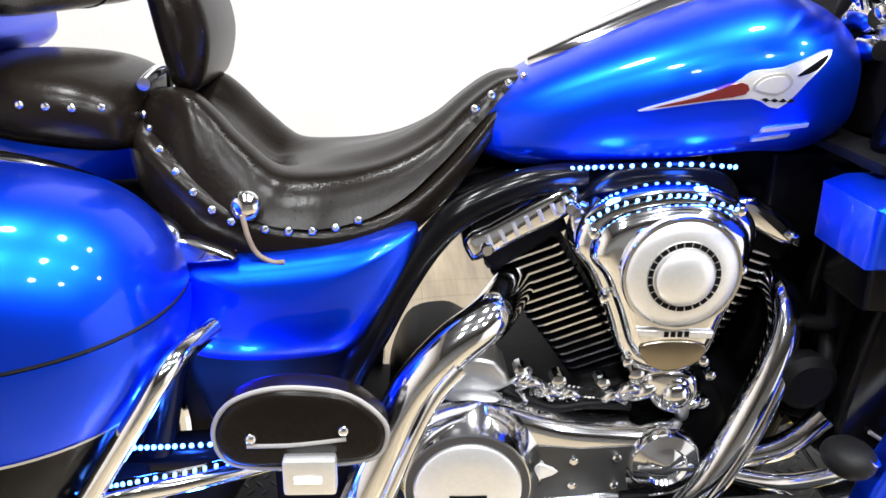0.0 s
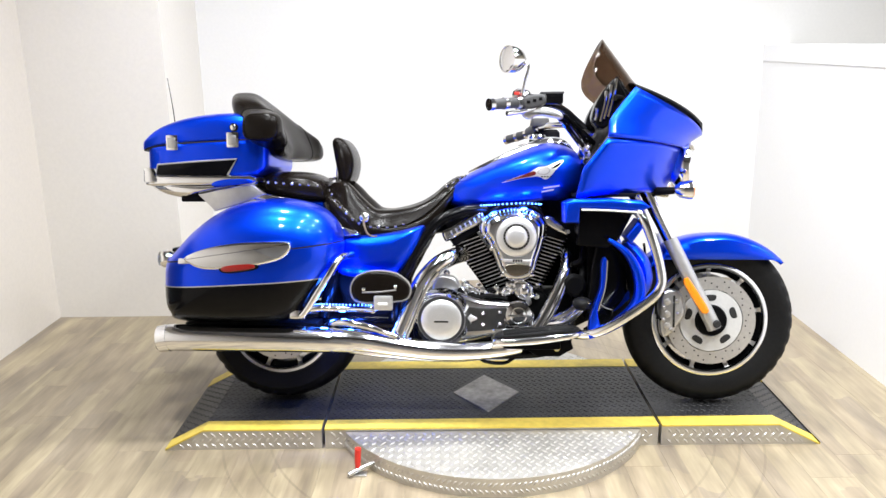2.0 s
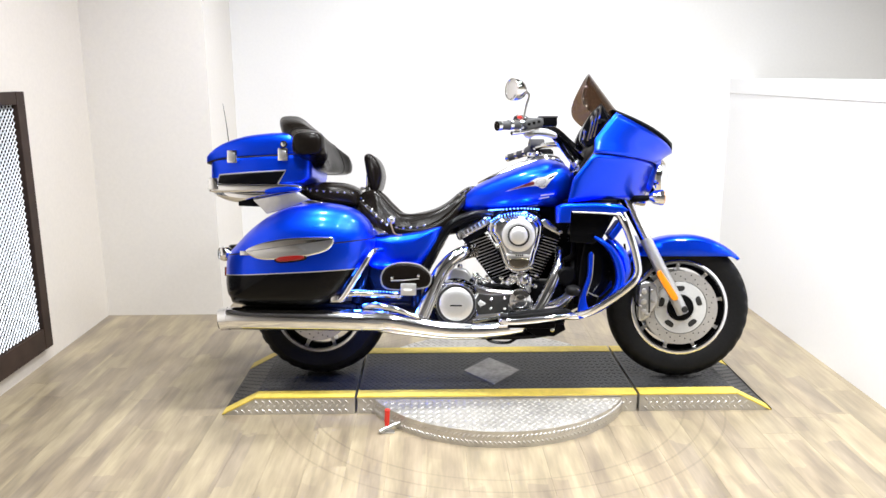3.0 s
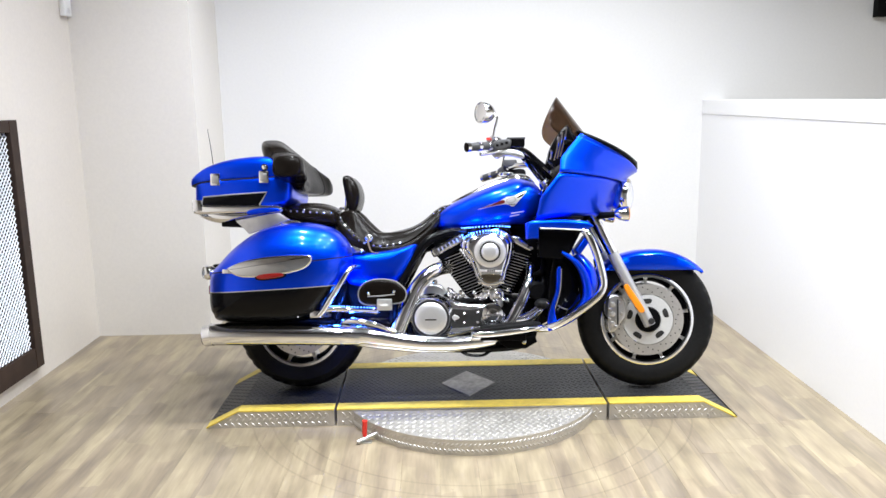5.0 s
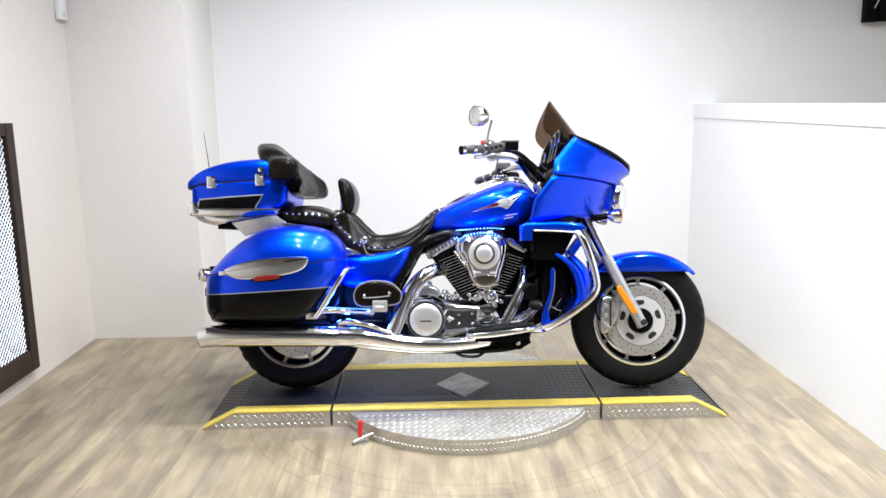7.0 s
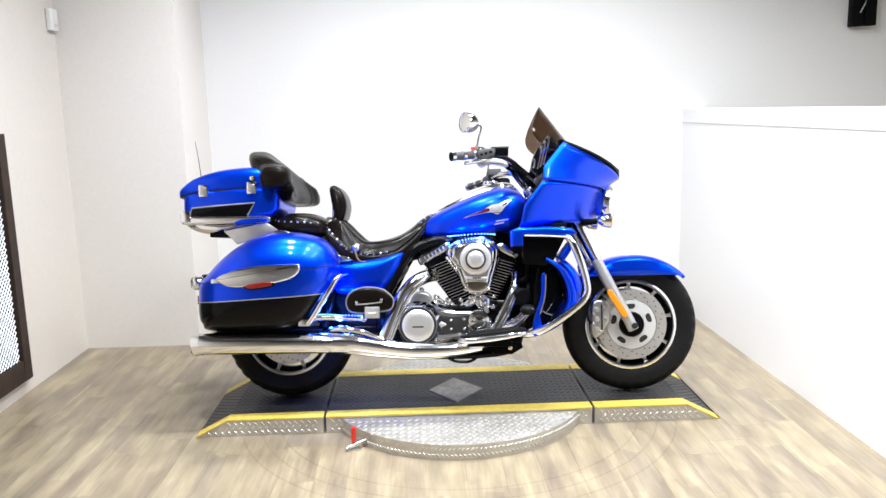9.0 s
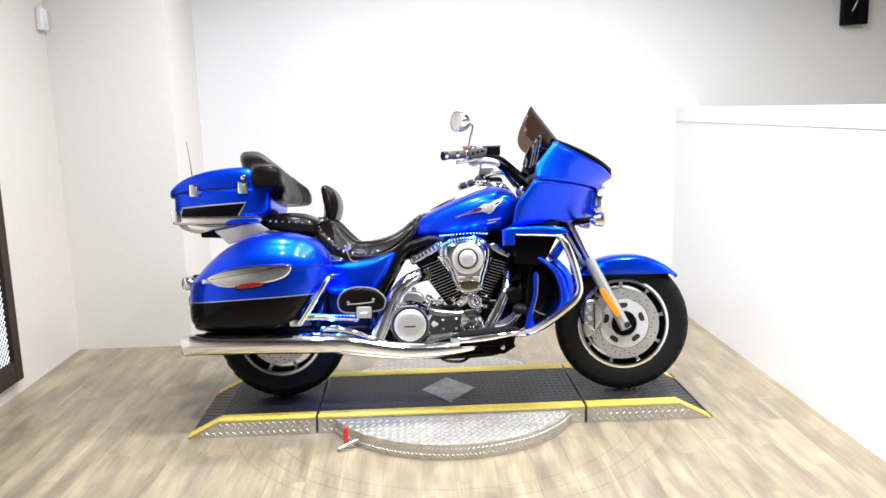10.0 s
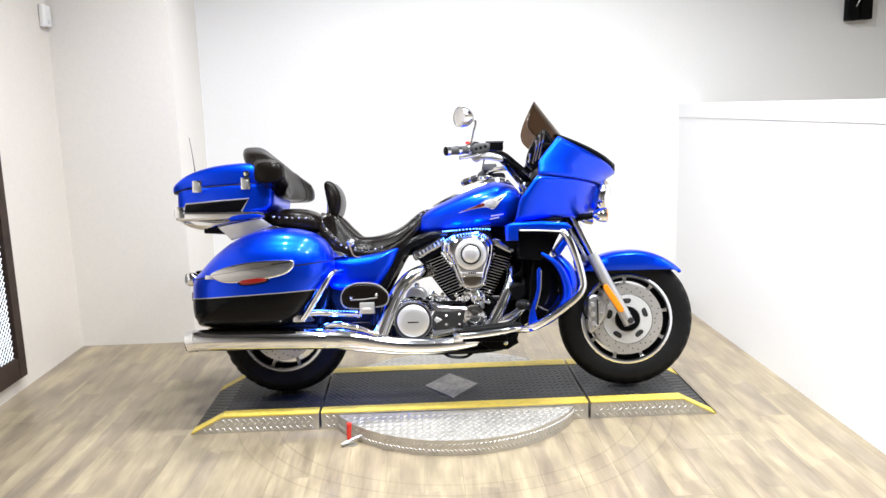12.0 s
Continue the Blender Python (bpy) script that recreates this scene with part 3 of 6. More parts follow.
def wheel(name, cx, cz, radius, half, rim, discs, disc_r):
    lip = [(rim, -half * 0.70), (rim + 0.004, -half * 0.80), (rim - 0.002, -half * 0.86), (rim - 0.012, -half * 0.84), (rim - 0.017, -half * 0.72), (rim - 0.012, -half * 0.6)]
    w = part(name, lathe(lip, (cx, 0, cz), "Y", 72, True), CHROME, bike, "cast wheel with a polished rim lip")
    part("rim_lip", lathe([(r, -y) for r, y in lip], (cx, 0, cz), "Y", 72, True), CHROME, w, "polished rim lip")
    part("tyre", tyre(cx, cz, radius, half, rim), RUBBER, w, "black road tyre")
    part("rim_barrel", lathe([(rim - 0.008, -half * 0.68), (rim - 0.018, -half * 0.66), (rim - 0.034, -half * 0.3), (rim - 0.034, half * 0.3), (rim - 0.018, half * 0.66), (rim - 0.008, half * 0.68)], (cx, 0, cz), "Y", 60, True), CAST, w, "black wheel barrel")
    part("hub", lathe([(0.025, -0.085), (0.055, -0.08), (0.06, -0.05), (0.045, 0), (0.06, 0.05), (0.055, 0.08), (0.025, 0.085)], (cx, 0, cz), "Y", 32), CAST, w, "black wheel hub")
    for k in range(9):
        a = 2 * math.pi * k / 9 + 0.2
        d, s = Vector((math.cos(a), 0, math.sin(a))), Vector((-math.sin(a), 0, math.cos(a)))
        c = Vector((cx, 0, cz))
        rings = [[c + d * r + s * u * wd + Vector((0, v, 0)) for u, v in ((-1, -hy), (1, -hy), (1, hy), (-1, hy))] for r, wd, hy in ((0.05, 0.012, 0.04), (0.12, 0.008, 0.035), (rim - 0.03, 0.007, half * 0.60), (rim - 0.012, 0.010, half * 0.74))]
        part("spoke", loft(rings), ALLOY, w, smooth=False)
    for side in discs:
        y = side * (half * 0.85 + 0.012)
        bm = bmesh.new()
        n = 54
        inner, outer = disc_r * 0.72, disc_r
        vs = []
        for yy in (y - 0.0025, y + 0.0025):
            vs.append([[bm.verts.new((cx + r * math.cos(2 * math.pi * k / n), yy, cz + r * math.sin(2 * math.pi * k / n))) for k in range(n)] for r in (inner, outer)])
        for k in range(n):
            j = (k + 1) % n
            bm.faces.new((vs[0][0][k], vs[0][0][j], vs[0][1][j], vs[0][1][k]))
            bm.faces.new((vs[1][0][k], vs[1][1][k], vs[1][1][j], vs[1][0][j]))
            bm.faces.new((vs[0][1][k], vs[0][1][j], vs[1][1][j], vs[1][1][k]))
            bm.faces.new((vs[0][0][k], vs[1][0][k], vs[1][0][j], vs[0][0][j]))
        bmesh.ops.recalc_face_normals(bm, faces=bm.faces)
        part("brake_disc", bm, STEEL, w, "drilled steel brake disc", smooth=False)
        part("disc_carrier", lathe([(0.06, y - 0.004), (disc_r * 0.70, y - 0.003), (disc_r * 0.70, y + 0.003), (0.06, y + 0.004)], (cx, 0, cz), "Y", 48, True), CARRIER, w, "silver disc carrier")
        for k in range(5):
            a = 2 * math.pi * k / 5 + 0.35
            pts = [(cx + r * math.cos(a + da), cz + r * math.sin(a + da)) for r, da in ((0.078, -0.2), (0.098, -0.2), (0.098, 0.2), (0.078, 0.2))]
            part("carrier_slot", cushion(pts, y - 0.0052 if side < 0 else y + 0.004, y - 0.004 if side < 0 else y + 0.0052, 0.0005, 3), SEAM, w)
        bm = bmesh.new()
        for k in range(40):
            a = 2 * math.pi * k / 40
            r = disc_r * (0.78 + 0.07 * (k % 3))
            bmesh.ops.create_circle(bm, cap_ends=True, segments=8, radius=0.0032, matrix=Matrix.Translation((cx + r * math.cos(a), y + side * 0.0032, cz + r * math.sin(a))) @ Matrix.Rotation(radians(90), 4, "X"))
        tagged(part("drill_holes", bm, SEAM, w, smooth=False), kind="stuff")
    return w


wheel("front_wheel", FX, FZ, FR, 0.060, 0.212, (-1, 1), 0.166)
wheel("rear_wheel", RX, RZ, RR, 0.085, 0.207, (-1,), 0.150)


def fender(name, cx, cz, r, half, a0, a1, cut, mat, label, drop=0.035, flare=0.0):
    rings, base = [], r
    n = 48
    for i in range(n + 1):
        a = radians(a0 + (a1 - a0) * i / n)
        r = base + flare * max(0.0, math.cos(a))
        low = r - drop
        if cut is not None and math.sin(a) > 0.2:
            low = max(r - 0.12, min(r - 0.012, cut / math.sin(a)))
        if cut is not None and a > radians(140):
            low = r - drop
        ring = []
        for y, rr in ((-1.0, low), (-1.0, low * 0.5 + (r - 0.025) * 0.5), (-0.97, r - 0.022), (-0.8, r - 0.007), (-0.4, r), (0, r + 0.002), (0.4, r), (0.8, r - 0.007), (0.97, r - 0.022), (1.0, low * 0.5 + (r - 0.025) * 0.5), (1.0, low)):
            ring.append(Vector((cx + rr * math.cos(a), y * half, cz + rr * math.sin(a))))
        rings.append(ring)
    return shell(part(name, loft(rings, closed=False), mat, bike, label), 0.004)


fender("front_fender", FX - 0.004, FZ - 0.004, 0.330, 0.088, 41.5, 170, 0.236, BLUE, "glossy blue front fender", flare=0.032)
fender("rear_fender", RX, RZ, 0.345, 0.11, 15, 175, None, BLACK, "black rear fender", 0.06)

# forks
for s in (-1, 1):
    leg = part("fork_slider", tube([(0.655, s * 0.13, 0.63), (0.665, s * 0.13, 0.61), (0.79, s * 0.13, 0.368), (0.822, s * 0.13, 0.302)], [0.023, 0.026, 0.026, 0.026], 20), SILVER, bike, "silver-grey fork leg")
    part("fork_tube", tube([(0.48, s * 0.13, 0.965), (0.655, s * 0.13, 0.63)], 0.0245, 16), CHROME, leg, "chrome fork tube")
    part("axle_clamp", lathe([(0.012, s * 0.166), (0.014, s * 0.160), (0.0145, s * 0.150)], (FX - 0.004, 0, FZ + 0.002), "Y", 20), SEAM, leg)
    refl = [(0.700, 0.485), (0.712, 0.492), (0.724, 0.482), (0.786, 0.388), (0.790, 0.366), (0.774, 0.361), (0.758, 0.376), (0.706, 0.460)]
    part("fork_reflector", cushion(refl, *((-0.165, -0.145) if s < 0 else (0.145, 0.165)), 0.004, 4), AMBER, leg, "orange side reflector")
    own_y = (lambda y0, y1: (y0, y1) if s < 0 else (-y1, -y0))
    cal = part("brake_caliper", cushion([(0.632, 0.41), (0.650, 0.438), (0.685, 0.440), (0.715, 0.415), (0.722, 0.352), (0.700, 0.315), (0.672, 0.275), (0.642, 0.262), (0.630, 0.31)], *own_y(-0.105, -0.058), 0.012), ALLOY, bike, "silver brake caliper")
    for cz in (0.305, 0.350, 0.395):
        part("piston_cover", lathe([(0.006, s * 0.110), (0.012, s * 0.1085), (0.014, s * 0.100)], (0.656, 0, cz), "Y", 16), STEEL, cal, "chrome piston cover")
    for cx, cz in ((0.640, 0.328), (0.642, 0.374), (0.690, 0.40), (0.697, 0.352), (0.672, 0.292)):
        part("bolt", lathe([(0.005, s * 0.114), (0.008, s * 0.111), (0.008, s * 0.100)], (cx, 0, cz), "Y", 10), STEEL, cal)
    part("pad_gap", box(0.676, 0.684, min(s * 0.1, s * 0.108), max(s * 0.1, s * 0.108), 0.30, 0.42, 0.002), SEAM, cal)
    part("bleed_hose", tube([(0.64, s * 0.11, 0.43), (0.615, s * 0.12, 0.41), (0.612, s * 0.12, 0.36), (0.63, s * 0.115, 0.33)], 0.005), MATTE, cal)
    part("fender_bracket", box(0.690, 0.725, min(s * 0.095, s * 0.125), max(s * 0.095, s * 0.125), 0.50, 0.56, 0.008), CHROME, bike)
    part("brake_hose", tube([(0.65, s * 0.10, 0.46), (0.62, s * 0.10, 0.52), (0.60, s * 0.07, 0.60)], 0.005), MATTE, bike)
part("front_axle", tube([(FX, -0.15, FZ), (FX, 0.15, FZ)], 0.011, raw=True), CHROME, bike)

# tank
def station_at(stations, x):
    for a, b in zip(stations, stations[1:]):
        if a[0] <= x <= b[0]:
            t = (x - a[0]) / (b[0] - a[0])
            return [p + (q - p) * t for p, q in zip(a, b)]
    return stations[-1] if x > stations[-1][0] else stations[0]


def side_y(stations, e, x, z, low_e=None):
    _, low, high, half = station_at(stations, x)
    mid = (low + high) / 2
    k = min(0.999, abs(z - mid) / max(1e-4, (high - low) / 2))
    e = low_e if low_e and z < mid else e
    return half * (1 - k ** e) ** (1 / e)


def draped(points, stations, e, thick, smooth=True, low_e=None):
    """A thin plate with the outline in x and z that hugs the right side of a body."""
    poly = outline(points, 3) if smooth else points
    bm = bmesh.new()
    bm.faces.new([bm.verts.new((x, 0, z)) for x, z in poly])
    bmesh.ops.triangulate(bm, faces=bm.faces[:])
    bmesh.ops.subdivide_edges(bm, edges=bm.edges[:], cuts=2, use_grid_fill=True)
    bmesh.ops.triangulate(bm, faces=bm.faces[:])
    for v in bm.verts:
        v.co.y = -side_y(stations, e, v.co.x, v.co.z, low_e) - thick
    out = bmesh.ops.extrude_face_region(bm, geom=bm.faces[:])
    for v in out["geom"]:
        if isinstance(v, bmesh.types.BMVert):
            v.co.y += thick + 0.006
    bmesh.ops.recalc_face_normals(bm, faces=bm.faces)
    return bm


TANK = [(-0.180, 0.774, 0.796, 0.03), (-0.165, 0.758, 0.822, 0.075), (-0.10, 0.742, 0.866, 0.118), (0.0, 0.748, 0.915, 0.148), (0.1, 0.758, 0.958, 0.178), (0.2, 0.771, 0.988, 0.196), (0.26, 0.773, 0.983, 0.194), (0.315, 0.796, 0.957, 0.165), (0.34, 0.828, 0.912, 0.11), (0.348, 0.86, 0.882, 0.04)]
part("fuel_tank", body(TANK, 2.3, 44, low_e=3.6), BLUE, bike, "glossy blue teardrop fuel tank")
part("tank_console", body([(-0.09, 0.85, 0.872, 0.012), (-0.03, 0.86, 0.905, 0.034), (0.10, 0.90, 0.964, 0.045), (0.20, 0.93, 0.998, 0.055), (0.27, 0.93, 0.992, 0.05), (0.31, 0.92, 0.95, 0.02)], 2.6, 24), CHROME, bike, "chrome console along the tank top", at=(0.004, 0, 0.013))
part("fuel_cap", lathe([(0.034, 0.0), (0.036, 0.008), (0.03, 0.016), (0.012, 0.018)], (0.174, 0, 1.005), "Z", 24), CHROME, bike)
badge = part("tank_badge", draped([(0.036, 0.838), (0.10, 0.862), (0.145, 0.878), (0.165, 0.893), (0.20, 0.899), (0.258, 0.920), (0.228, 0.882), (0.197, 0.850), (0.165, 0.861), (0.10, 0.852)], TANK, 2.3, 0.010, low_e=3.6), BRUSHED, bike, "winged chrome tank badge")
part("badge_inlay", draped([(0.052, 0.844), (0.10, 0.860), (0.150, 0.880), (0.156, 0.866), (0.10, 0.854)], TANK, 2.3, 0.0118, low_e=3.6), BADGE, badge, "dark red inlay")
part("badge_inlay", draped([(0.164, 0.873), (0.174, 0.888), (0.200, 0.893), (0.210, 0.880), (0.192, 0.866)], TANK, 2.3, 0.0112, low_e=3.6), STEEL, badge)
part("badge_inlay", draped([(0.168, 0.873), (0.177, 0.885), (0.199, 0.889), (0.205, 0.879), (0.191, 0.869)], TANK, 2.3, 0.0125, low_e=3.6), BRUSHED, badge, "satin shield")
part("badge_inlay", draped([(0.214, 0.890), (0.252, 0.915), (0.238, 0.897)], TANK, 2.3, 0.0115, low_e=3.6), BLACK, badge, "black wing tip")
for i in range(4):
    part("badge_line", draped([(0.176 + 0.010 * i, 0.8605 - 0.001 * i), (0.181 + 0.010 * i, 0.8625), (0.186 + 0.010 * i, 0.8595), (0.181 + 0.010 * i, 0.8575)], TANK, 2.3, 0.0113, False, low_e=3.6), MATTE, badge)
for i in range(2):
    part("tank_lettering", draped([(0.188 - 0.006 * i, 0.822 - 0.014 * i), (0.245 - 0.02 * i, 0.830 - 0.014 * i), (0.244 - 0.02 * i, 0.825 - 0.014 * i), (0.187 - 0.006 * i, 0.817 - 0.014 * i)], TANK, 2.3, 0.0045, False, low_e=3.6), BRUSHED, bike, "small silver lettering bar")

# front fairing
def fairing(v0, v1, proud, rows=10, cols=20):
    keys = [(0.0, 0.288, 0.786, 0.658, 0.800, 0.345), (0.25, 0.308, 0.883, 0.692, 0.877, 0.365), (0.55, 0.388, 0.985, 0.722, 0.960, 0.365), (0.75, 0.394, 1.050, 0.748, 1.000, 0.345), (1.0, 0.486, 1.160, 0.789, 1.026, 0.29)]
    right = []
    for i in range(rows + 1):
        v = v0 + (v1 - v0) * i / rows
        for a, b in zip(keys, keys[1:]):
            if a[0] <= v <= b[0]:
                t = (v - a[0]) / (b[0] - a[0])
                xr, zr, xf, zf, yw = (p + (q - p) * t for p, q in zip(a[1:], b[1:]))
                break
        line = []
        for j in range(cols + 1):
            u = j / cols
            w = math.sin(u * math.pi / 2)
            y = yw * max(0.0, 1 - u ** 1.5) ** 0.82 + proud * (1 - u)
            x = xr + (xf - xr) * (0.58 * u + 0.42 * w)
            line.append(Vector((x, -y, zr + (zf - zr) * u - 0.02 * math.sin(math.pi * u) * (v - 0.5))))
        right.append(line + [Vector((p.x, -p.y, p.z)) for p in line[-2::-1]])
    return loft(right, closed=False)


upper = shell(part("upper_fairing", fairing(0.565, 1.0, 0.0), BLUE, bike, "glossy blue front fairing"), 0.012)
lower = shell(part("headlamp_fairing", fairing(0.0, 0.55, 0.004), BLUE, bike, "glossy blue fairing side"), 0.012)
part("headlamp", lathe([(0.05, -0.06), (0.092, -0.03), (0.100, -0.002), (0.097, 0.006), (0.088, 0.003)], (0.726, 0, 0.906), "X", 32), CHROME, bike, "chrome headlamp bezel")
part("headlamp_lens", lathe([(0.088, 0.0), (0.086, 0.016), (0.075, 0.032), (0.05, 0.042), (0.01, 0.046)], (0.726, 0, 0.906), "X", 32), CLEAR, bike, "clear headlamp lens")
part("fairing_inner", body([(0.35, 0.80, 0.93, 0.22), (0.41, 0.79, 1.04, 0.29), (0.48, 0.80, 1.10, 0.27), (0.56, 0.82, 1.04, 0.20), (0.62, 0.84, 0.97, 0.10)], 3.0, 24), MATTE, bike, "black fairing inside")
part("dashboard", body([(0.415, 1.0, 1.10, 0.20), (0.43, 0.99, 1.16, 0.25), (0.46, 0.99, 1.19, 0.26), (0.50, 1.0, 1.165, 0.22), (0.53, 1.02, 1.12, 0.15)], 3.2, 28), MATTE, bike, "black dashboard")
for s in (-1, 1):
    def own(bm):
        return bm if s < 0 else mirrored(bm)
    vent = part("dash_vent", own(cushion([(0.350, 1.07), (0.372, 1.042), (0.405, 1.048), (0.474, 1.140), (0.470, 1.165), (0.440, 1.214), (0.424, 1.214), (0.385, 1.168), (0.357, 1.115)], -0.252, -0.17, 0.010, 3)), BLACK, bike, "glossy black speaker vent pod")
    for x0, z0, x1, z1 in ((0.358, 1.066, 0.363, 1.108), (0.376, 1.062, 0.396, 1.166), (0.390, 1.070, 0.412, 1.188), (0.404, 1.078, 0.430, 1.208)):
        part("vent_bar", own(tube([(x0, -0.2535, z0), ((x0 + x1) / 2 + 0.003, -0.2555, (z0 + z1) / 2), (x1, -0.2535, z1)], 0.0058, 8, 4)), CHROME, vent, "chrome vent bar")
    part("speaker_trim", own(tube([(0.432, -0.250, 1.205), (0.452, -0.2525, 1.17), (0.462, -0.2525, 1.145), (0.44, -0.2525, 1.11), (0.42, -0.250, 1.08)], 0.003, 8, 4)), MATTE, vent)
    vent.location = (0.002 if s < 0 else 0.030, 0, -0.012)


def windshield():
    rows, cols = 14, 24
    grid = []
    for i in range(rows + 1):
        v = i / rows
        line = []
        for j in range(cols + 1):
            s = -1 + 2 * j / cols
            c = 1 - s * s
            bottom = Vector((0.445 + 0.135 * c, s * 0.238, 1.125))
            top = Vector((0.354 + 0.052 * c, s * 0.185, 1.232 + 0.126 * c ** 0.8))
            p = bottom.lerp(top, v)
            p.x -= 0.030 * math.sin(math.pi * v) * (1 - c)
            line.append(p)
        grid.append(line)
    return loft(grid, closed=False)


screen = shell(part("windshield", windshield(), SMOKE, bike, "brown smoked acrylic windshield", at=(0.009, 0, 0.018)), 0.004)
screen.visible_shadow = False
edge = [(0.418 + 0.172 * (1 - s * s), s * 0.268, 1.118) for s in (-1 + k / 8 for k in range(17))]
part("windshield_trim", tube(edge, 0.011, 10, 3), MATTE, bike, "black windshield trim", at=(0.008, 0, 0.012))
# black cover between the screen and the nose
rows = []
for k in range(13):
    u = k / 12
    w = math.sin(u * math.pi / 2)
    half = 0.29 * max(0.0, 1 - u ** 1.5) ** 0.82
    x, z = 0.486 + (0.789 - 0.486) * (0.58 * u + 0.42 * w), 1.160 - 0.134 * u
    rows.append([Vector((x + 0.004, -half * math.cos(a), z + 0.002 + 0.032 * math.sin(a))) for a in (math.pi * q / 12 for q in range(13))])
shell(part("fairing_cover", loft(rows, closed=False), MATTE, bike, "black fairing top cover"), 0.004)

# handlebar and mirrors
for s, grip in ((-1, [(0.145, -0.30, 1.112), (0.10, -0.36, 1.108), (-0.002, -0.425, 1.095)]), (1, [(0.20, 0.27, 1.065), (0.165, 0.32, 1.048), (0.075, 0.40, 1.026)])):
    a, b, c = (Vector(p) for p in grip)
    part("handlebar", tube([(0.37, s * 0.05, 1.02), (0.315, s * 0.10, 1.06), (0.245, s * 0.17, 1.105 if s < 0 else 1.07), a, b], 0.0155 if s < 0 else 0.0135, 12), CHROME, bike, "chrome handlebar")
    g = part("grip", tube([b, b.lerp(c, 0.5), c], [0.017, 0.0185, 0.0175], 16), GRIP, bike, "black rubber grip with chrome rings")
    for t in (0.12, 0.55, 1.02):
        p = b.lerp(c, t)
        d = (c - b).normalized() * 0.008
        part("grip_ring", tube([p - d, p + d], 0.0205, 16, raw=True), CHROME, g, "chrome ring")
    part("switch_housing", tube([a.lerp(b, 0.2), b], 0.026, 12, raw=True), GRIP, bike, "black switch housing")
    part("brake_reservoir" if s < 0 else "clutch_reservoir", box(a.x - 0.03, a.x + 0.040, a.y - 0.04, a.y + 0.02, a.z + 0.006, a.z + (0.026 if s < 0 else 0.040), 0.008), GRIP, bike, "black fluid reservoir")
    part("lever", tube([a + Vector((0.01, 0, 0)), b + Vector((0.055, 0, -0.012)), b.lerp(c, 0.5) + Vector((0.065, 0, -0.025)), c + Vector((0.05, 0, -0.03))], [0.010, 0.008, 0.007, 0.009], 10), CHROME, bike, "chrome lever")
    part("lever_perch", tube([a + Vector((-0.01, 0, 0)), b + Vector((0.03, 0, -0.01))], 0.016, 10, raw=True), CHROME, bike)
    top = b + Vector((0.022, 0, 0.12))
    part("mirror_stalk", tube([b + Vector((0.0, 0, 0.02)), b + Vector((0.010, 0, 0.07)), top, top + Vector((-0.03, 0.0, 0.022))], 0.0055, 10), CHROME, bike)
    hold = top + Vector((-0.062, 0, 0.022))
    facing = Matrix.Translation(hold) @ Matrix.Rotation(radians(34 * -s), 4, "Z")
    case = part("mirror", lathe([(0.010, 0.056), (0.026, 0.050), (0.038, 0.036), (0.044, 0.018), (0.046, -0.004), (0.044, -0.010)], (0, 0, 0), "X", 32), CHROME, bike, "round chrome mirror")
    case.matrix_basis = facing
    part("mirror_rim", lathe([(0.042, -0.006), (0.047, -0.004), (0.047, -0.013), (0.042, -0.013)], (0, 0, 0), "X", 32, True), CHROME, case)
    part("mirror_glass", lathe([(0.0425, -0.008), (0.042, -0.011), (0.034, -0.0125), (0.02, -0.013), (0.006, -0.013)], (0, 0, 0), "X", 32), CHROME, case)
part("starter_button", box(0.075, 0.092, -0.37, -0.35, 1.132, 1.142, 0.002), REDPLASTIC, bike, "red stop switch")
part("lever_bracket", cushion([(0.098, 1.070), (0.118, 1.090), (0.150, 1.096), (0.205, 1.084), (0.235, 1.068), (0.232, 1.050), (0.190, 1.058), (0.150, 1.062), (0.120, 1.050)], -0.380, -0.345, 0.010, 4), ALLOY, bike, "satin lever bracket")
part("reservoir", box(0.168, 0.244, -0.385, -0.335, 1.108, 1.147, 0.008), BLACK, bike, "black fluid reservoir", at=(0.0, 0.07, -0.002))
part("reservoir_lid", box(0.165, 0.247, -0.388, -0.332, 1.143, 1.150, 0.003), GRIP, bike, at=(0.0, 0.07, -0.002))
part("switch_block", cushion([(0.10, 1.118), (0.165, 1.132), (0.178, 1.100), (0.12, 1.082)], -0.395, -0.345, 0.010, 3), GRIP, bike, "dark grey switch block")
for i in range(3):
    part("switch_button", box(0.115 + 0.02 * i, 0.127 + 0.02 * i, -0.398, -0.39, 1.100 + 0.005 * i, 1.110 + 0.005 * i, 0.002), MATTE, bike)
part("switch_block", cushion([(0.165, 1.002), (0.180, 1.048), (0.275, 1.060), (0.282, 1.015), (0.23, 0.996)], 0.26, 0.33, 0.012, 3), MATTE, bike, "black switch block")
for k, (y, z) in enumerate(((-0.10, 0.010), (-0.13, -0.012), (-0.16, 0.0))):
    part("cable", tube([(0.24, y - 0.12, 1.072 + z), (0.30, y, 1.045 + z), (0.355, y + 0.02, 1.0 + z), (0.40, y + 0.05, 0.955)], 0.0085, 10), BLACK if k else CHROME, bike)
for x, y, z, r in ((0.33, -0.10, 0.985, 0.016), (0.355, -0.13, 0.965, 0.018), (0.375, -0.10, 0.93, 0.02), (0.345, -0.07, 0.945, 0.016)):
    part("cap_nut", ball((x, y, z), r, (1, 0.7, 1)), CHROME, bike)
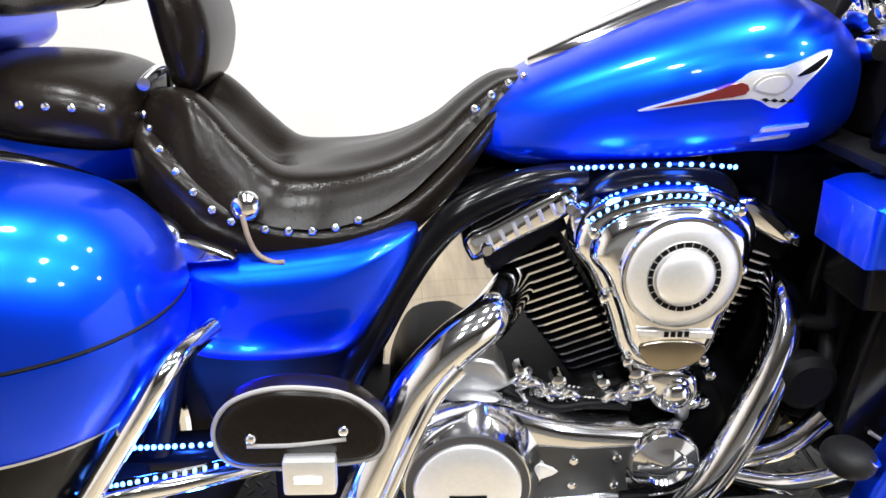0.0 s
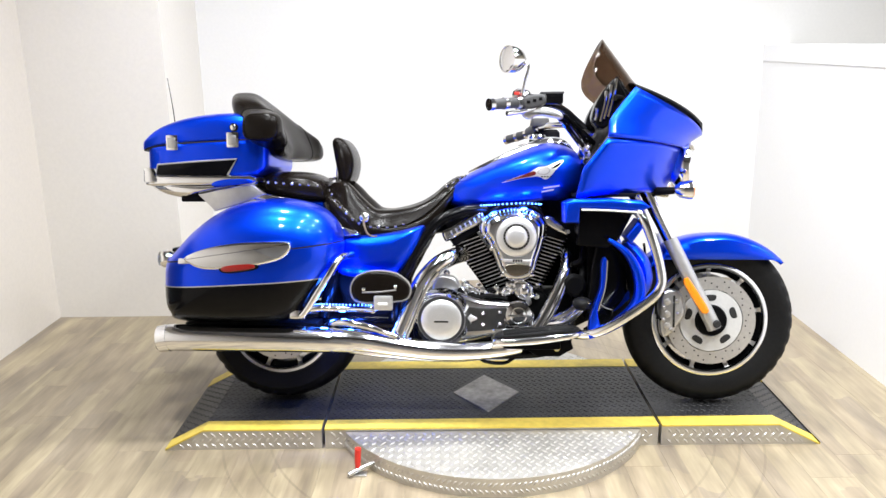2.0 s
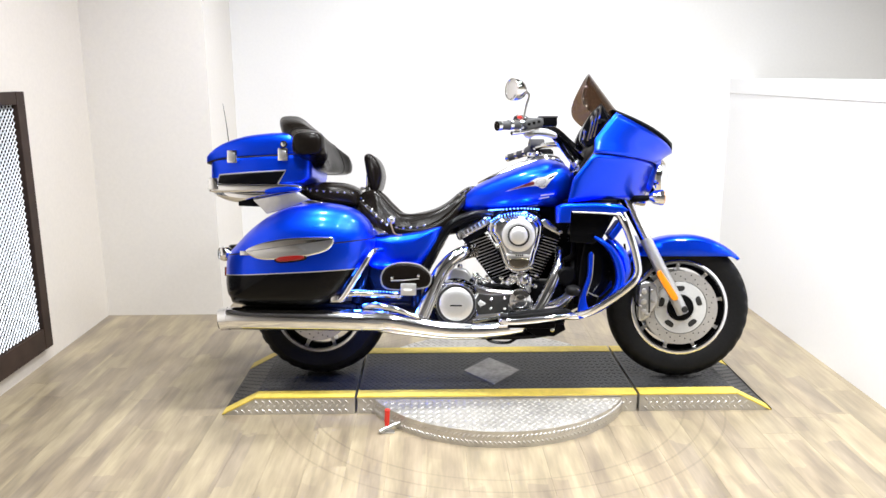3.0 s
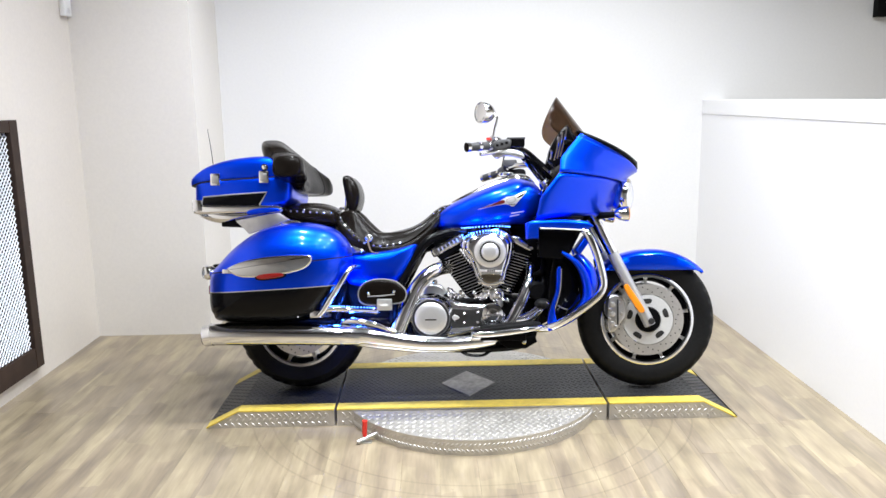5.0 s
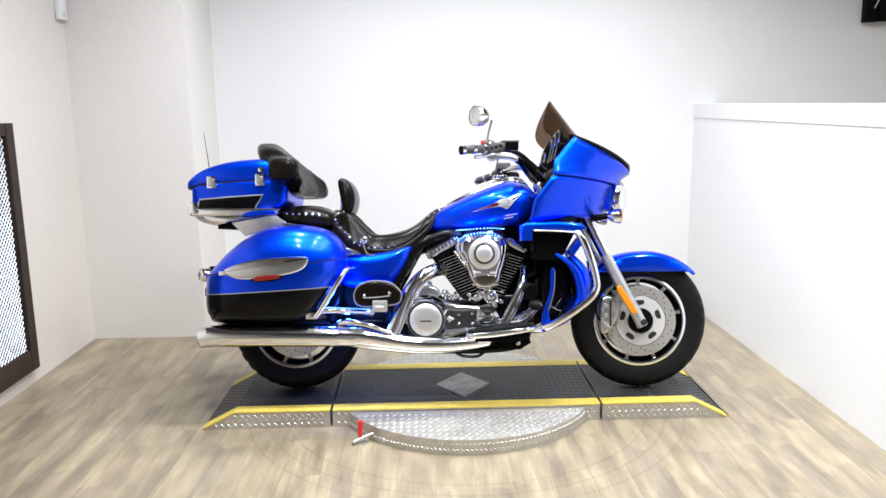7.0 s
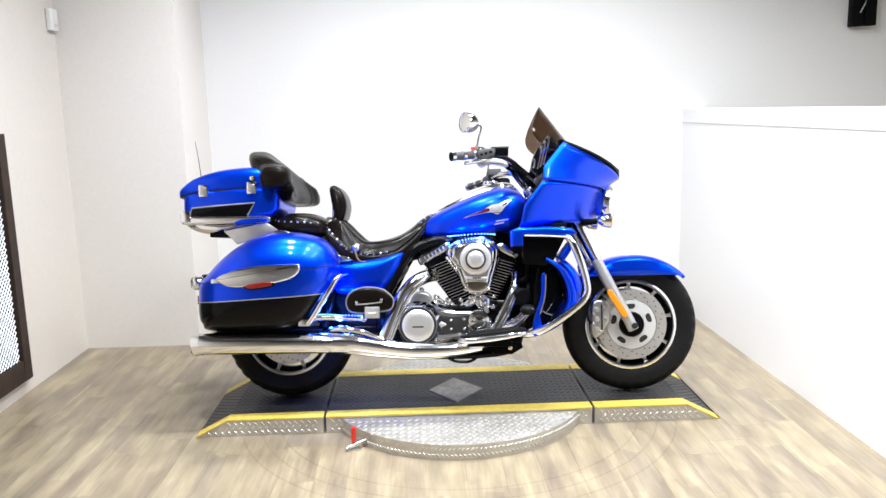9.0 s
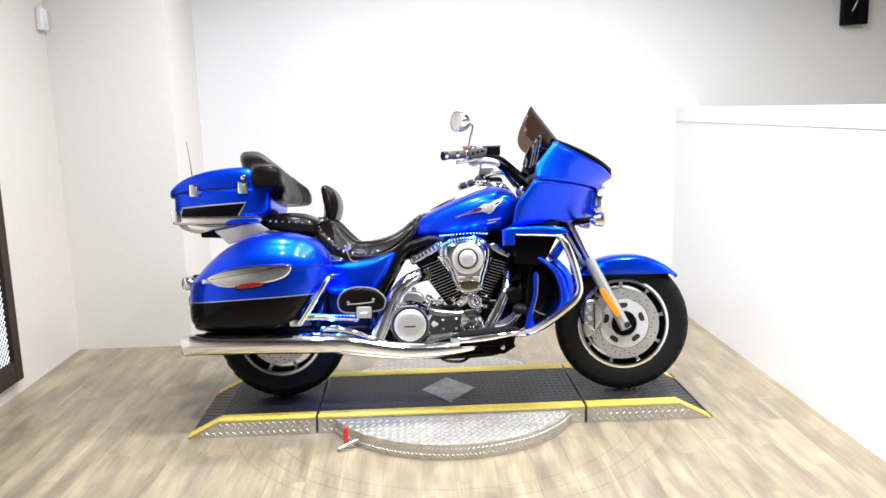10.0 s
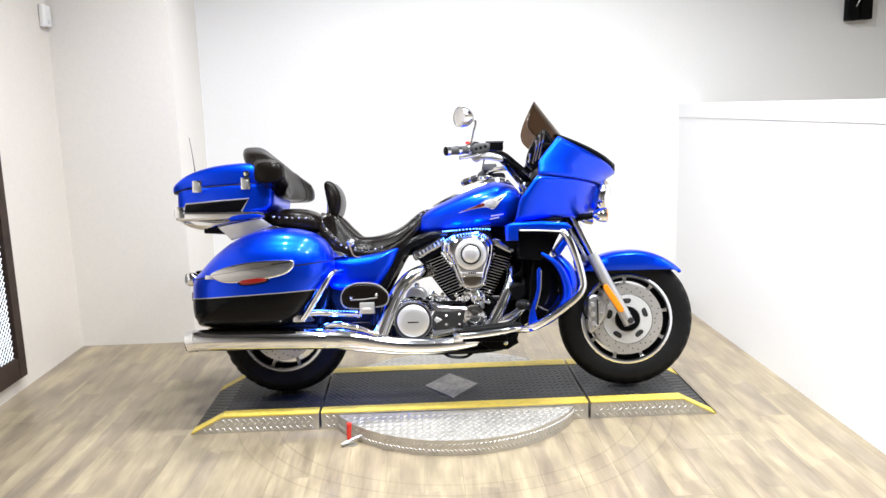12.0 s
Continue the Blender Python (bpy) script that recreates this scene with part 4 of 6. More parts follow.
for k, (x, y, z, r) in enumerate(((0.345, -0.10, 0.955, 0.022), (0.375, -0.13, 0.935, 0.026), (0.345, -0.12, 0.915, 0.018), (0.405, -0.15, 0.955, 0.016), (0.42, -0.17, 0.93, 0.014))):
    part("fitting", lathe([(r * 0.5, 0.012), (r, 0.008), (r, -0.02), (r * 0.7, -0.03)], (x, y, z), "Z" if k % 2 else "Y", 18), ALLOY if k % 2 else CHROME, bike)
for s in (-1, 1):
    part("inner_trim", tube([(0.318, s * 0.300, 0.80), (0.335, s * 0.318, 0.88), (0.408, s * 0.318, 0.985), (0.425, s * 0.300, 1.045)], [0.010, 0.020, 0.020, 0.012], 12), GRIP, bike, "grey inner fairing trim")
    part("inner_panel", tube([(0.345, s * 0.22, 0.80), (0.36, s * 0.25, 0.88), (0.40, s * 0.25, 0.96)], [0.03, 0.04, 0.03], 12), BLACK, bike)
part("handlebar_riser", tube([(0.40, 0, 0.97), (0.365, 0, 1.03)], 0.03, 14, raw=True), CHROME, bike)
part("bar_clamp", tube([(0.36, -0.09, 1.03), (0.36, 0.09, 1.03)], 0.022, 14, raw=True), CHROME, bike)
part("steering_head", tube([(0.42, 0, 0.98), (0.36, 0, 0.80)], 0.05, 14, raw=True), CAST, bike)
for i in range(4):
    part("cable", tube([(0.15 + 0.02 * i, -0.28 + 0.02 * i, 1.095), (0.26, -0.20, 1.075 - 0.012 * i), (0.33, -0.12, 1.01 - 0.015 * i), (0.38, -0.08, 0.93)], 0.005, 8), CHROME if i % 2 else MATTE, bike)

# front signals
for s in (-1, 1):
    part("signal_bar", tube([(0.56, s * 0.08, 0.80), (0.60, s * 0.15, 0.806), (0.665, s * 0.185, 0.810)], [0.014, 0.016, 0.012]), MATTE, bike)
    sig = part("front_signal", lathe([(0.012, -0.05), (0.028, -0.03), (0.034, 0.0), (0.034, 0.012)], (0.702, s * 0.19, 0.812), "X", 24), CHROME, bike, "chrome turn signal")
    part("signal_lens", lathe([(0.031, 0.010), (0.028, 0.016), (0.01, 0.020)], (0.702, s * 0.19, 0.812), "X", 24), AMBER, sig, "amber signal lens")

# engine
def fin_mesh(half, y0, y1, thick, name="fin"):
    """A cooling fin: dark plate with a bright machined edge, square to its own z."""
    bm = bmesh.new()
    r = 0.018
    pts = []
    for cx, cy, a0 in ((half - r, y1 - r, 0), (-half + r, y1 - r, 90), (-half + r, y0 + r, 180), (half - r, y0 + r, 270)):
        for k in range(4):
            a = radians(a0 + 30 * k)
            pts.append((cx + r * math.cos(a), cy + r * math.sin(a)))
    rings = [[bm.verts.new((x, y, z)) for x, y in pts] for z in (-thick / 2, thick / 2)]
    n = len(pts)
    for i in range(n):
        f = bm.faces.new((rings[0][i], rings[0][(i + 1) % n], rings[1][(i + 1) % n], rings[1][i]))
        f.material_index = 1
    bm.faces.new(rings[0][::-1])
    bm.faces.new(rings[1])
    me = bpy.data.meshes.new(name)
    bm.to_mesh(me)
    bm.free()
    me.materials.append(CAST)
    me.materials.append(FINEDGE)
    return me


def cylinder_block(base, top, half, count, lean):
    a, b = Vector((base[0], 0, base[1])), Vector((top[0], 0, top[1]))
    d = (b - a).normalized()
    side = Vector((d.z, 0, -d.x))
    core = part("cylinder", loft([[p + side * u + Vector((0, v, 0)) for u, v in ((-half * 0.8, -0.107), (half * 0.8, -0.107), (half * 0.8, 0.09), (-half * 0.8, 0.09))] for p in (a - d * 0.02, b + d * 0.02)]), CAST, bike, "black finned cylinder", smooth=False)
    me = fin_mesh(half, -0.122, 0.105, 0.0032)
    run, up = Vector((math.cos(lean), 0, math.sin(lean))), Vector((-math.sin(lean), 0, math.cos(lean)))
    for k in range(count):
        fin = new("fin", me)
        fin.parent = core
        p = a + (b - a) * ((k + 0.3) / (count - 0.4))
        fin.matrix_basis = Matrix.Translation(p) @ Matrix(((run.x, 0, up.x, 0), (0, 1, 0, 0), (run.z, 0, up.z, 0), (0, 0, 0, 1)))
        fin.scale = (1.0 - 0.22 * (1 - k / count), 1, 1)
    return core


cylinder_block((0.038, 0.441), (-0.093, 0.627), 0.060, 16, radians(21))
cylinder_block((0.152, 0.451), (0.245, 0.647), 0.043, 16, radians(-17))
# cylinder heads and rocker covers
part("cylinder_head", cushion([(-0.165, 0.632), (-0.135, 0.598), (-0.035, 0.662), (-0.05, 0.695)], -0.105, 0.12, 0.008, smooth=False), CAST, bike, "black cylinder head", at=(0.001, -0.028, 0.005))
part("rocker_cover", cushion([(-0.183, 0.648), (-0.172, 0.662), (-0.149, 0.672), (-0.045, 0.730), (-0.028, 0.722), (-0.026, 0.698), (-0.052, 0.675), (-0.097, 0.652), (-0.160, 0.618), (-0.175, 0.625)], -0.115, 0.13, 0.012, 3), CHROME, bike, "chrome rocker cover", at=(0.001, -0.031, 0.005))
for k in range(7):
    part("cover_rib", tube([(-0.150 + 0.017 * k, -0.1165, 0.658 + 0.0092 * k), (-0.142 + 0.017 * k, -0.1165, 0.640 + 0.0095 * k)], 0.0032, 8, raw=True), ALLOY, bike, at=(0.001, -0.031, 0.005))
part("cylinder_head", cushion([(0.185, 0.690), (0.178, 0.655), (0.27, 0.615), (0.285, 0.65)], -0.105, 0.12, 0.008, smooth=False), CAST, bike, "black cylinder head", at=(0.001, -0.028, 0.005))
part("rocker_cover", cushion([(0.190, 0.700), (0.200, 0.712), (0.225, 0.708), (0.276, 0.672), (0.282, 0.652), (0.270, 0.641), (0.204, 0.676)], -0.115, 0.13, 0.010, 3), CHROME, bike, "chrome rocker cover", at=(0.001, -0.031, 0.005))
for x, z in ((-0.15, 0.64), (-0.04, 0.70), (0.19, 0.70), (0.28, 0.655)):
    part("head_bolt", lathe([(0.007, -0.128), (0.009, -0.125), (0.009, -0.11)], (x, 0, z), "Y", 12), CHROME, bike, at=(0.001, -0.031, 0.005))
part("wiring_cover", cushion([(-0.20, 0.71), (-0.05, 0.755), (0.03, 0.755), (0.0, 0.72), (-0.06, 0.715), (-0.16, 0.67)], -0.10, 0.12, 0.008, smooth=False), CAST, bike, "black cover under the tank")
part("electrical_box", cushion([(0.11, 0.44), (0.31, 0.44), (0.30, 0.60), (0.245, 0.67), (0.13, 0.50)], 0.0, 0.12, 0.008, smooth=False), CAST, bike, "black electrical box behind the cylinders")
part("air_duct", cushion([(-0.02, 0.44), (0.14, 0.44), (0.17, 0.62), (0.02, 0.64)], -0.02, 0.10, 0.01, smooth=False), CAST, bike)
# crankcase and covers
part("crankcase", cushion([(-0.29, 0.28), (-0.26, 0.40), (-0.19, 0.425), (-0.14, 0.405), (-0.06, 0.405), (0.0, 0.435), (0.10, 0.455), (0.20, 0.43), (0.22, 0.34), (0.16, 0.27), (-0.22, 0.24)], -0.165, 0.18, 0.02), CAST, bike, "black crankcase")
part("oil_pan", cushion([(-0.46, 0.33), (0.20, 0.30), (0.19, 0.235), (0.12, 0.205), (-0.05, 0.20), (-0.46, 0.215)], -0.135, 0.12, 0.010, smooth=False), CAST, bike, "black engine underside")


cover = part("clutch_cover", cushion([(-0.277, 0.345), (-0.268, 0.395), (-0.240, 0.432), (-0.195, 0.451), (-0.135, 0.449), (-0.080, 0.430), (-0.024, 0.417), (0.084, 0.408), (0.132, 0.400), (0.155, 0.362), (0.140, 0.312), (0.10, 0.294), (0.05, 0.289), (-0.002, 0.282), (-0.095, 0.262), (-0.18, 0.248), (-0.245, 0.278), (-0.270, 0.315)], -0.228, -0.165, 0.020, rows=6), CHROME, bike, "chrome engine side cover", at=(0.001, -0.018, 0.001))
part("cover_panel", cushion([(-0.100, 0.396), (-0.02, 0.388), (0.052, 0.392), (0.046, 0.345), (0.052, 0.318), (-0.02, 0.308), (-0.098, 0.302), (-0.072, 0.335), (-0.070, 0.365)], -0.2300, -0.21, 0.002, smooth=False), material("grey_alloy", (0.035, 0.035, 0.035), 0.35, 0.4, grain=0.15, scale=30), cover, "dark grey panel")
part("cover_cone", lathe([(0.108, -0.222), (0.100, -0.240), (0.090, -0.258), (0.085, -0.266), (0.082, -0.266)], (-0.178, 0, 0.353), "Y", 56), CHROME, cover, "chrome cone round the cover plate")
part("cover_ring", lathe([(0.0835, -0.260), (0.083, -0.270), (0.073, -0.270), (0.072, -0.260)], (-0.178, 0, 0.353), "Y", 56, True), material("dark_ring", (0.06, 0.06, 0.065), 0.3, 0.6), cover, "dark ring")
part("cover_disc", lathe([(0.072, -0.266), (0.0715, -0.2735), (0.068, -0.276), (0.04, -0.2785), (0.004, -0.2795)], (-0.178, 0, 0.353), "Y", 56), BRUSHED, cover, "satin round cover plate")
part("lettering", box(-0.203, -0.153, -0.2805, -0.2775, 0.345, 0.3505, 0.0006), MATTE, cover, "small dark lettering bar")
part("front_cap", lathe([(0.05, -0.215), (0.052, -0.228), (0.046, -0.238), (0.030, -0.243), (0.026, -0.238), (0.006, -0.246)], (0.097, 0, 0.365), "Y", 36), CHROME, cover, "chrome round cap")
part("front_cap_bar", box(0.058, 0.136, -0.246, -0.236, 0.360, 0.367, 0.002), CHROME, cover)
for x, z in ((-0.03, 0.37), (0.03, 0.375), (-0.03, 0.33), (0.03, 0.33), (-0.262, 0.385), (-0.262, 0.32), (-0.10, 0.28), (-0.23, 0.285)):
    part("cover_bolt", lathe([(0.004, -0.237), (0.0065, -0.235), (0.0065, -0.20)], (x, 0, z), "Y", 10), CHROME, cover)
part("cover_boss", cushion([(-0.098, 0.375), (-0.085, 0.370), (-0.050, 0.352), (-0.085, 0.335), (-0.098, 0.330)], -0.2335, -0.22, 0.003, 3), BRUSHED, cover, "satin pointed boss")
part("starter_cover", cushion([(-0.216, 0.448), (-0.200, 0.488), (-0.180, 0.500), (-0.137, 0.495), (-0.112, 0.455), (-0.16, 0.440)], -0.195, -0.12, 0.010, 2), ALLOY, bike, "silver starter cover")
part("breather_cap", lathe([(0.010, 0), (0.012, 0.01), (0.006, 0.02)], (-0.163, -0.17, 0.500), "Z", 14), CHROME, bike)
# chrome clutter between the cylinders
rng = random.Random(11)
for x, z in ((-0.085, 0.455), (-0.06, 0.44), (-0.03, 0.437), (0.0, 0.44), (0.03, 0.433), (0.055, 0.445)):
    part("pipe_fitting", tube([(x - 0.015, -0.19, z - 0.008 + rng.random() * 0.01), (x, -0.20, z + 0.012), (x + 0.02, -0.19, z - 0.004)], 0.006 + 0.003 * rng.random(), 10, 4), CHROME if rng.random() > 0.35 else MATTE, bike)
for x, z, r in ((-0.10, 0.478, 0.009), (-0.045, 0.462, 0.011), (0.018, 0.458, 0.010), (0.065, 0.470, 0.012), (0.165, 0.425, 0.010), (0.17, 0.47, 0.008)):
    part("bolt_head", lathe([(r * 0.4, -0.198), (r, -0.195), (r, -0.17)], (x, 0, z), "Y", 8), CHROME, bike)
for x in (-0.11, -0.075, -0.04):
    part("spring_clip", tube([(x, -0.185, 0.442), (x + 0.008, -0.20, 0.452), (x + 0.02, -0.20, 0.436), (x + 0.03, -0.185, 0.446)], 0.0035, 8, 4), CHROME, bike)
part("oil_line", tube([(-0.12, -0.19, 0.452), (-0.06, -0.20, 0.425), (0.0, -0.20, 0.43), (0.06, -0.19, 0.42)], 0.007, 10), MATTE, bike)
part("thermostat_housing", cushion([(0.075, 0.47), (0.10, 0.485), (0.145, 0.475), (0.155, 0.44), (0.13, 0.41), (0.09, 0.425)], -0.205, -0.15, 0.014), CHROME, bike, "chrome thermostat housing")
part("thermostat_cap", ball((0.12, -0.205, 0.446), 0.022, (1, 0.6, 1)), CHROME, bike)
coil = [Vector((-0.085 + 0.125 * k / 180, -0.185 - 0.010 * math.cos(k * 0.62), 0.446 - 0.018 * k / 180 + 0.010 * math.sin(k * 0.62))) for k in range(181)]
part("ribbed_hose", tube(coil, 0.0032, 6, raw=True), CHROME, bike, "chrome ribbed hose")
for x0, z0, x1, z1, r, m in ((0.06, 0.432, 0.10, 0.462, 0.010, CHROME), (0.10, 0.462, 0.145, 0.455, 0.011, CHROME), (0.125, 0.44, 0.14, 0.40, 0.009, ALLOY), (-0.11, 0.455, -0.085, 0.475, 0.007, CHROME), (-0.02, 0.42, 0.05, 0.428, 0.006, MATTE), (0.13, 0.415, 0.165, 0.43, 0.007, CHROME), (0.03, 0.425, 0.075, 0.455, 0.006, ALLOY)):
    part("fitting", tube([(x0, -0.185, z0), ((x0 + x1) / 2, -0.197, (z0 + z1) / 2 + 0.004), (x1, -0.185, z1)], [r, r * 1.25, r], 10, 4), m, bike)

# air cleaner
AIR = [(-0.043, 0.663), (-0.037, 0.699), (-0.008, 0.726), (0.038, 0.741), (0.083, 0.747), (0.137, 0.743), (0.180, 0.717), (0.197, 0.679), (0.184, 0.606), (0.168, 0.558), (0.158, 0.517), (0.135, 0.489), (0.09, 0.480), (0.053, 0.489), (0.028, 0.518), (0.007, 0.574), (-0.018, 0.629)]
air = part("air_cleaner", cushion(AIR, -0.128, -0.05, 0.018, rows=6), CHROME, bike, "chrome teardrop air cleaner", at=(0.001, -0.088, 0.002))
part("cleaner_dome", cushion([(0.088 + (x - 0.088) * 0.86, 0.632 + (z - 0.632) * 0.86) for x, z in AIR], -0.150, -0.11, 0.022, rows=6), CHROME, air, "chrome teardrop cover")
AX, AZ = 0.088, 0.645
part("cleaner_ring", lathe([(0.077, -0.140), (0.075, -0.158), (0.068, -0.165), (0.050, -0.167)], (AX, 0, AZ), "Y", 56), BRUSHED, air, "satin ring")
part("cleaner_edge", lathe([(0.074, -0.158), (0.077, -0.160), (0.076, -0.163), (0.072, -0.163)], (AX, 0, AZ), "Y", 56, True), CHROME, air)
part("cleaner_groove", lathe([(0.0475, -0.1665), (0.047, -0.1685), (0.0395, -0.1685), (0.039, -0.1665)], (AX, 0, AZ), "Y", 48, True), ALLOY, air)
for k in range(26):
    a = 2 * math.pi * (k + 0.5) / 26
    ob = part("lettering", box(-0.0042, 0.0042, -0.0006, 0.0006, -0.003, 0.003), MATTE, air, smooth=False)
    ob.matrix_basis = Matrix.Translation(Vector((AX, -0.1688, AZ)) + Vector((math.cos(a), 0, math.sin(a))) * 0.0432) @ Matrix.Rotation(-a - math.pi / 2, 4, "Y")
part("cleaner_cap", lathe([(0.038, -0.165), (0.037, -0.175), (0.033, -0.178), (0.02, -0.1805), (0.003, -0.1815)], (AX, 0, AZ), "Y", 48), BRUSHED, air, "satin round cap")
part("cleaner_slot", cushion([(0.048, 0.540), (0.09, 0.548), (0.135, 0.541), (0.128, 0.516), (0.09, 0.502), (0.060, 0.512)], -0.1535, -0.14, 0.003, 4), material("bronze_tint", (0.30, 0.26, 0.20), 0.2, 1.0, grain=0.1), air, "tinted chrome inset")
part("cleaner_strip", cushion([(0.040, 0.566), (0.142, 0.562), (0.140, 0.552), (0.044, 0.555)], -0.156, -0.14, 0.002, smooth=False), BRUSHED, air, "raised lettering strip")
for k in range(4):
    part("lettering", box(0.076 + 0.009 * k, 0.082 + 0.009 * k, -0.157, -0.155, 0.5555, 0.563), MATTE, air, smooth=False)
for x, z in ((-0.022, 0.69), (0.0, 0.60), (0.165, 0.72), (0.178, 0.64), (0.040, 0.505), (0.145, 0.505)):
    part("cleaner_bolt", lathe([(0.004, -0.136), (0.007, -0.134), (0.007, -0.12)], (x, 0, z), "Y", 10), CHROME, air)
part("cleaner_back", cushion([(-0.03, 0.70), (0.02, 0.752), (0.09, 0.760), (0.165, 0.752), (0.200, 0.70), (0.17, 0.60), (0.0, 0.60)], -0.07, -0.03, 0.01), BLACK, bike, "black air cleaner backplate", at=(0, -0.075, 0.003))

# exhaust
part("rear_header", tube([(-0.100, -0.10, 0.575), (-0.130, -0.17, 0.572), (-0.155, -0.215, 0.566), (-0.200, -0.235, 0.538), (-0.251, -0.245, 0.478), (-0.288, -0.255, 0.398), (-0.325, -0.265, 0.31), (-0.345, -0.27, 0.272)], 0.031, 20), CHROME, bike, "chrome exhaust header")
part("header_shield", tube([(-0.190, -0.262, 0.522), (-0.225, -0.268, 0.478), (-0.262, -0.276, 0.395), (-0.300, -0.286, 0.30), (-0.315, -0.29, 0.27)], 0.011, 14), CHROME, bike, "chrome heat shield")
part("front_header", tube([(0.275, -0.09, 0.578), (0.280, -0.14, 0.568), (0.270, -0.18, 0.515), (0.218, -0.212, 0.403), (0.152, -0.235, 0.296), (0.10, -0.255, 0.262), (0.06, -0.27, 0.250)], 0.0245, 18), CHROME, bike, "chrome exhaust header")
part("header_shield", tube([(0.272, -0.205, 0.49), (0.236, -0.226, 0.405), (0.178, -0.248, 0.31), (0.15, -0.26, 0.275)], 0.0105, 12), CHROME, bike, "chrome heat shield")
part("collector", tube([(0.10, -0.26, 0.255), (0.03, -0.285, 0.250), (-0.08, -0.295, 0.243), (-0.20, -0.30, 0.245), (-0.33, -0.31, 0.262), (-0.46, -0.325, 0.285), (-0.56, -0.33, 0.290)], [0.026, 0.030, 0.032, 0.034, 0.036, 0.040, 0.044], 20), CHROME, bike, "chrome exhaust collector")
part("lower_pipe", tube([(0.02, -0.25, 0.235), (-0.10, -0.27, 0.222), (-0.25, -0.285, 0.226), (-0.40, -0.31, 0.245), (-0.52, -0.32, 0.262)], 0.022, 16), CHROME, bike)
muf = part("muffler", tube([(-0.48, -0.33, 0.280), (-0.58, -0.33, 0.287), (-0.80, -0.335, 0.292), (-1.08, -0.34, 0.294), (-1.155, -0.34, 0.293)], [0.036, 0.045, 0.047, 0.048, 0.047], 28), CHROME, bike, "long chrome muffler")
part("muffler_tip", tube([(-1.140, -0.34, 0.293), (-1.176, -0.34, 0.288)], [0.049, 0.047], 28, raw=True), CHROME, muf, "slash-cut chrome tip")
part("muffler_bore", tube([(-1.175, -0.34, 0.288), (-1.179, -0.34, 0.288)], 0.040, 24, raw=True), SEAM, muf)
part("muffler", tube([(-0.48, 0.33, 0.280), (-0.58, 0.33, 0.287), (-1.10, 0.34, 0.294), (-1.18, 0.34, 0.293)], [0.036, 0.045, 0.048, 0.047], 24), CHROME, bike, "long chrome muffler")
part("muffler_strap", tube([(-0.60, -0.285, 0.325), (-0.56, -0.32, 0.345), (-0.50, -0.34, 0.350), (-0.42, -0.345, 0.335), (-0.33, -0.335, 0.30)], [0.006, 0.012, 0.014, 0.012, 0.008], 12), CHROME, bike, "chrome muffler guard")

# frame
part("frame_tube", tube([(-0.02, -0.12, 0.740), (-0.10, -0.145, 0.735), (-0.180, -0.165, 0.706), (-0.226, -0.172, 0.664), (-0.266, -0.176, 0.602), (-0.300, -0.18, 0.535), (-0.342, -0.18, 0.45), (-0.36, -0.17, 0.33)], 0.021, 14), BLACK, bike, "black frame tube")
part("frame_tube", mirrored(tube([(-0.02, -0.12, 0.740), (-0.10, -0.145, 0.735), (-0.180, -0.165, 0.706), (-0.226, -0.172, 0.664), (-0.266, -0.176, 0.602), (-0.300, -0.18, 0.535), (-0.342, -0.18, 0.45), (-0.36, -0.17, 0.33)], 0.021, 14)), BLACK, bike, "black frame tube")
part("backbone", tube([(0.40, 0, 0.85), (0.10, 0, 0.76), (-0.30, 0, 0.68), (-0.80, 0, 0.64)], 0.05, 14), CAST, bike, "black frame backbone")
for s in (-1, 1):
    part("down_tube", tube([(0.40, s * 0.05, 0.82), (0.345, s * 0.11, 0.60), (0.30, s * 0.12, 0.33), (0.22, s * 0.12, 0.21), (-0.20, s * 0.12, 0.20), (-0.36, s * 0.13, 0.24)], 0.019, 12), BLACK, bike, "black frame down tube")
part("battery_box", cushion([(-0.60, 0.62), (-0.25, 0.62), (-0.33, 0.48), (-0.36, 0.30), (-0.50, 0.30), (-0.56, 0.42)], -0.155, 0.16, 0.02), MATTE, bike, "black battery box")
part("swingarm", tube([(-0.30, -0.14, 0.32), (-0.55, -0.15, 0.325), (RX, -0.15, RZ)], 0.03, 12), BLACK, bike, "black swingarm")
part("swingarm", tube([(-0.30, 0.14, 0.32), (-0.55, 0.15, 0.325), (RX, 0.15, RZ)], 0.03, 12), BLACK, bike, "black swingarm")
part("shock_absorber", tube([(-0.62, -0.17, 0.345), (-0.56, -0.17, 0.60)], 0.026, 14, raw=True), BLACK, bike)
part("radiator", box(0.345, 0.385, -0.19, 0.19, 0.34, 0.75, 0.006), MATTE, bike, "black radiator")
part("radiator_shroud", cushion([(0.262, 0.765), (0.42, 0.775), (0.42, 0.60), (0.37, 0.32), (0.25, 0.26), (0.22, 0.36), (0.275, 0.50), (0.262, 0.62)], -0.085, 0.16, 0.01, smooth=False), CAST, bike, "black plastic radiator shroud")
part("coil_cover", cushion([(0.175, 0.768), (0.28, 0.772), (0.28, 0.665), (0.20, 0.715)], -0.06, 0.12, 0.008, smooth=False), CAST, bike)
# added black block, no real part: keeps the gap behind the front header dark
part("gap_filler", box(0.17, 0.30, -0.14, 0.15, 0.262, 0.43, 0.012), CAST, bike, "black filler block behind the front exhaust header")
part("side_stand", tube([(0.24, 0.13, 0.225), (0.05, 0.20, 0.205), (-0.06, 0.22, 0.20)], 0.012), BLACK, bike, "black folded side stand")
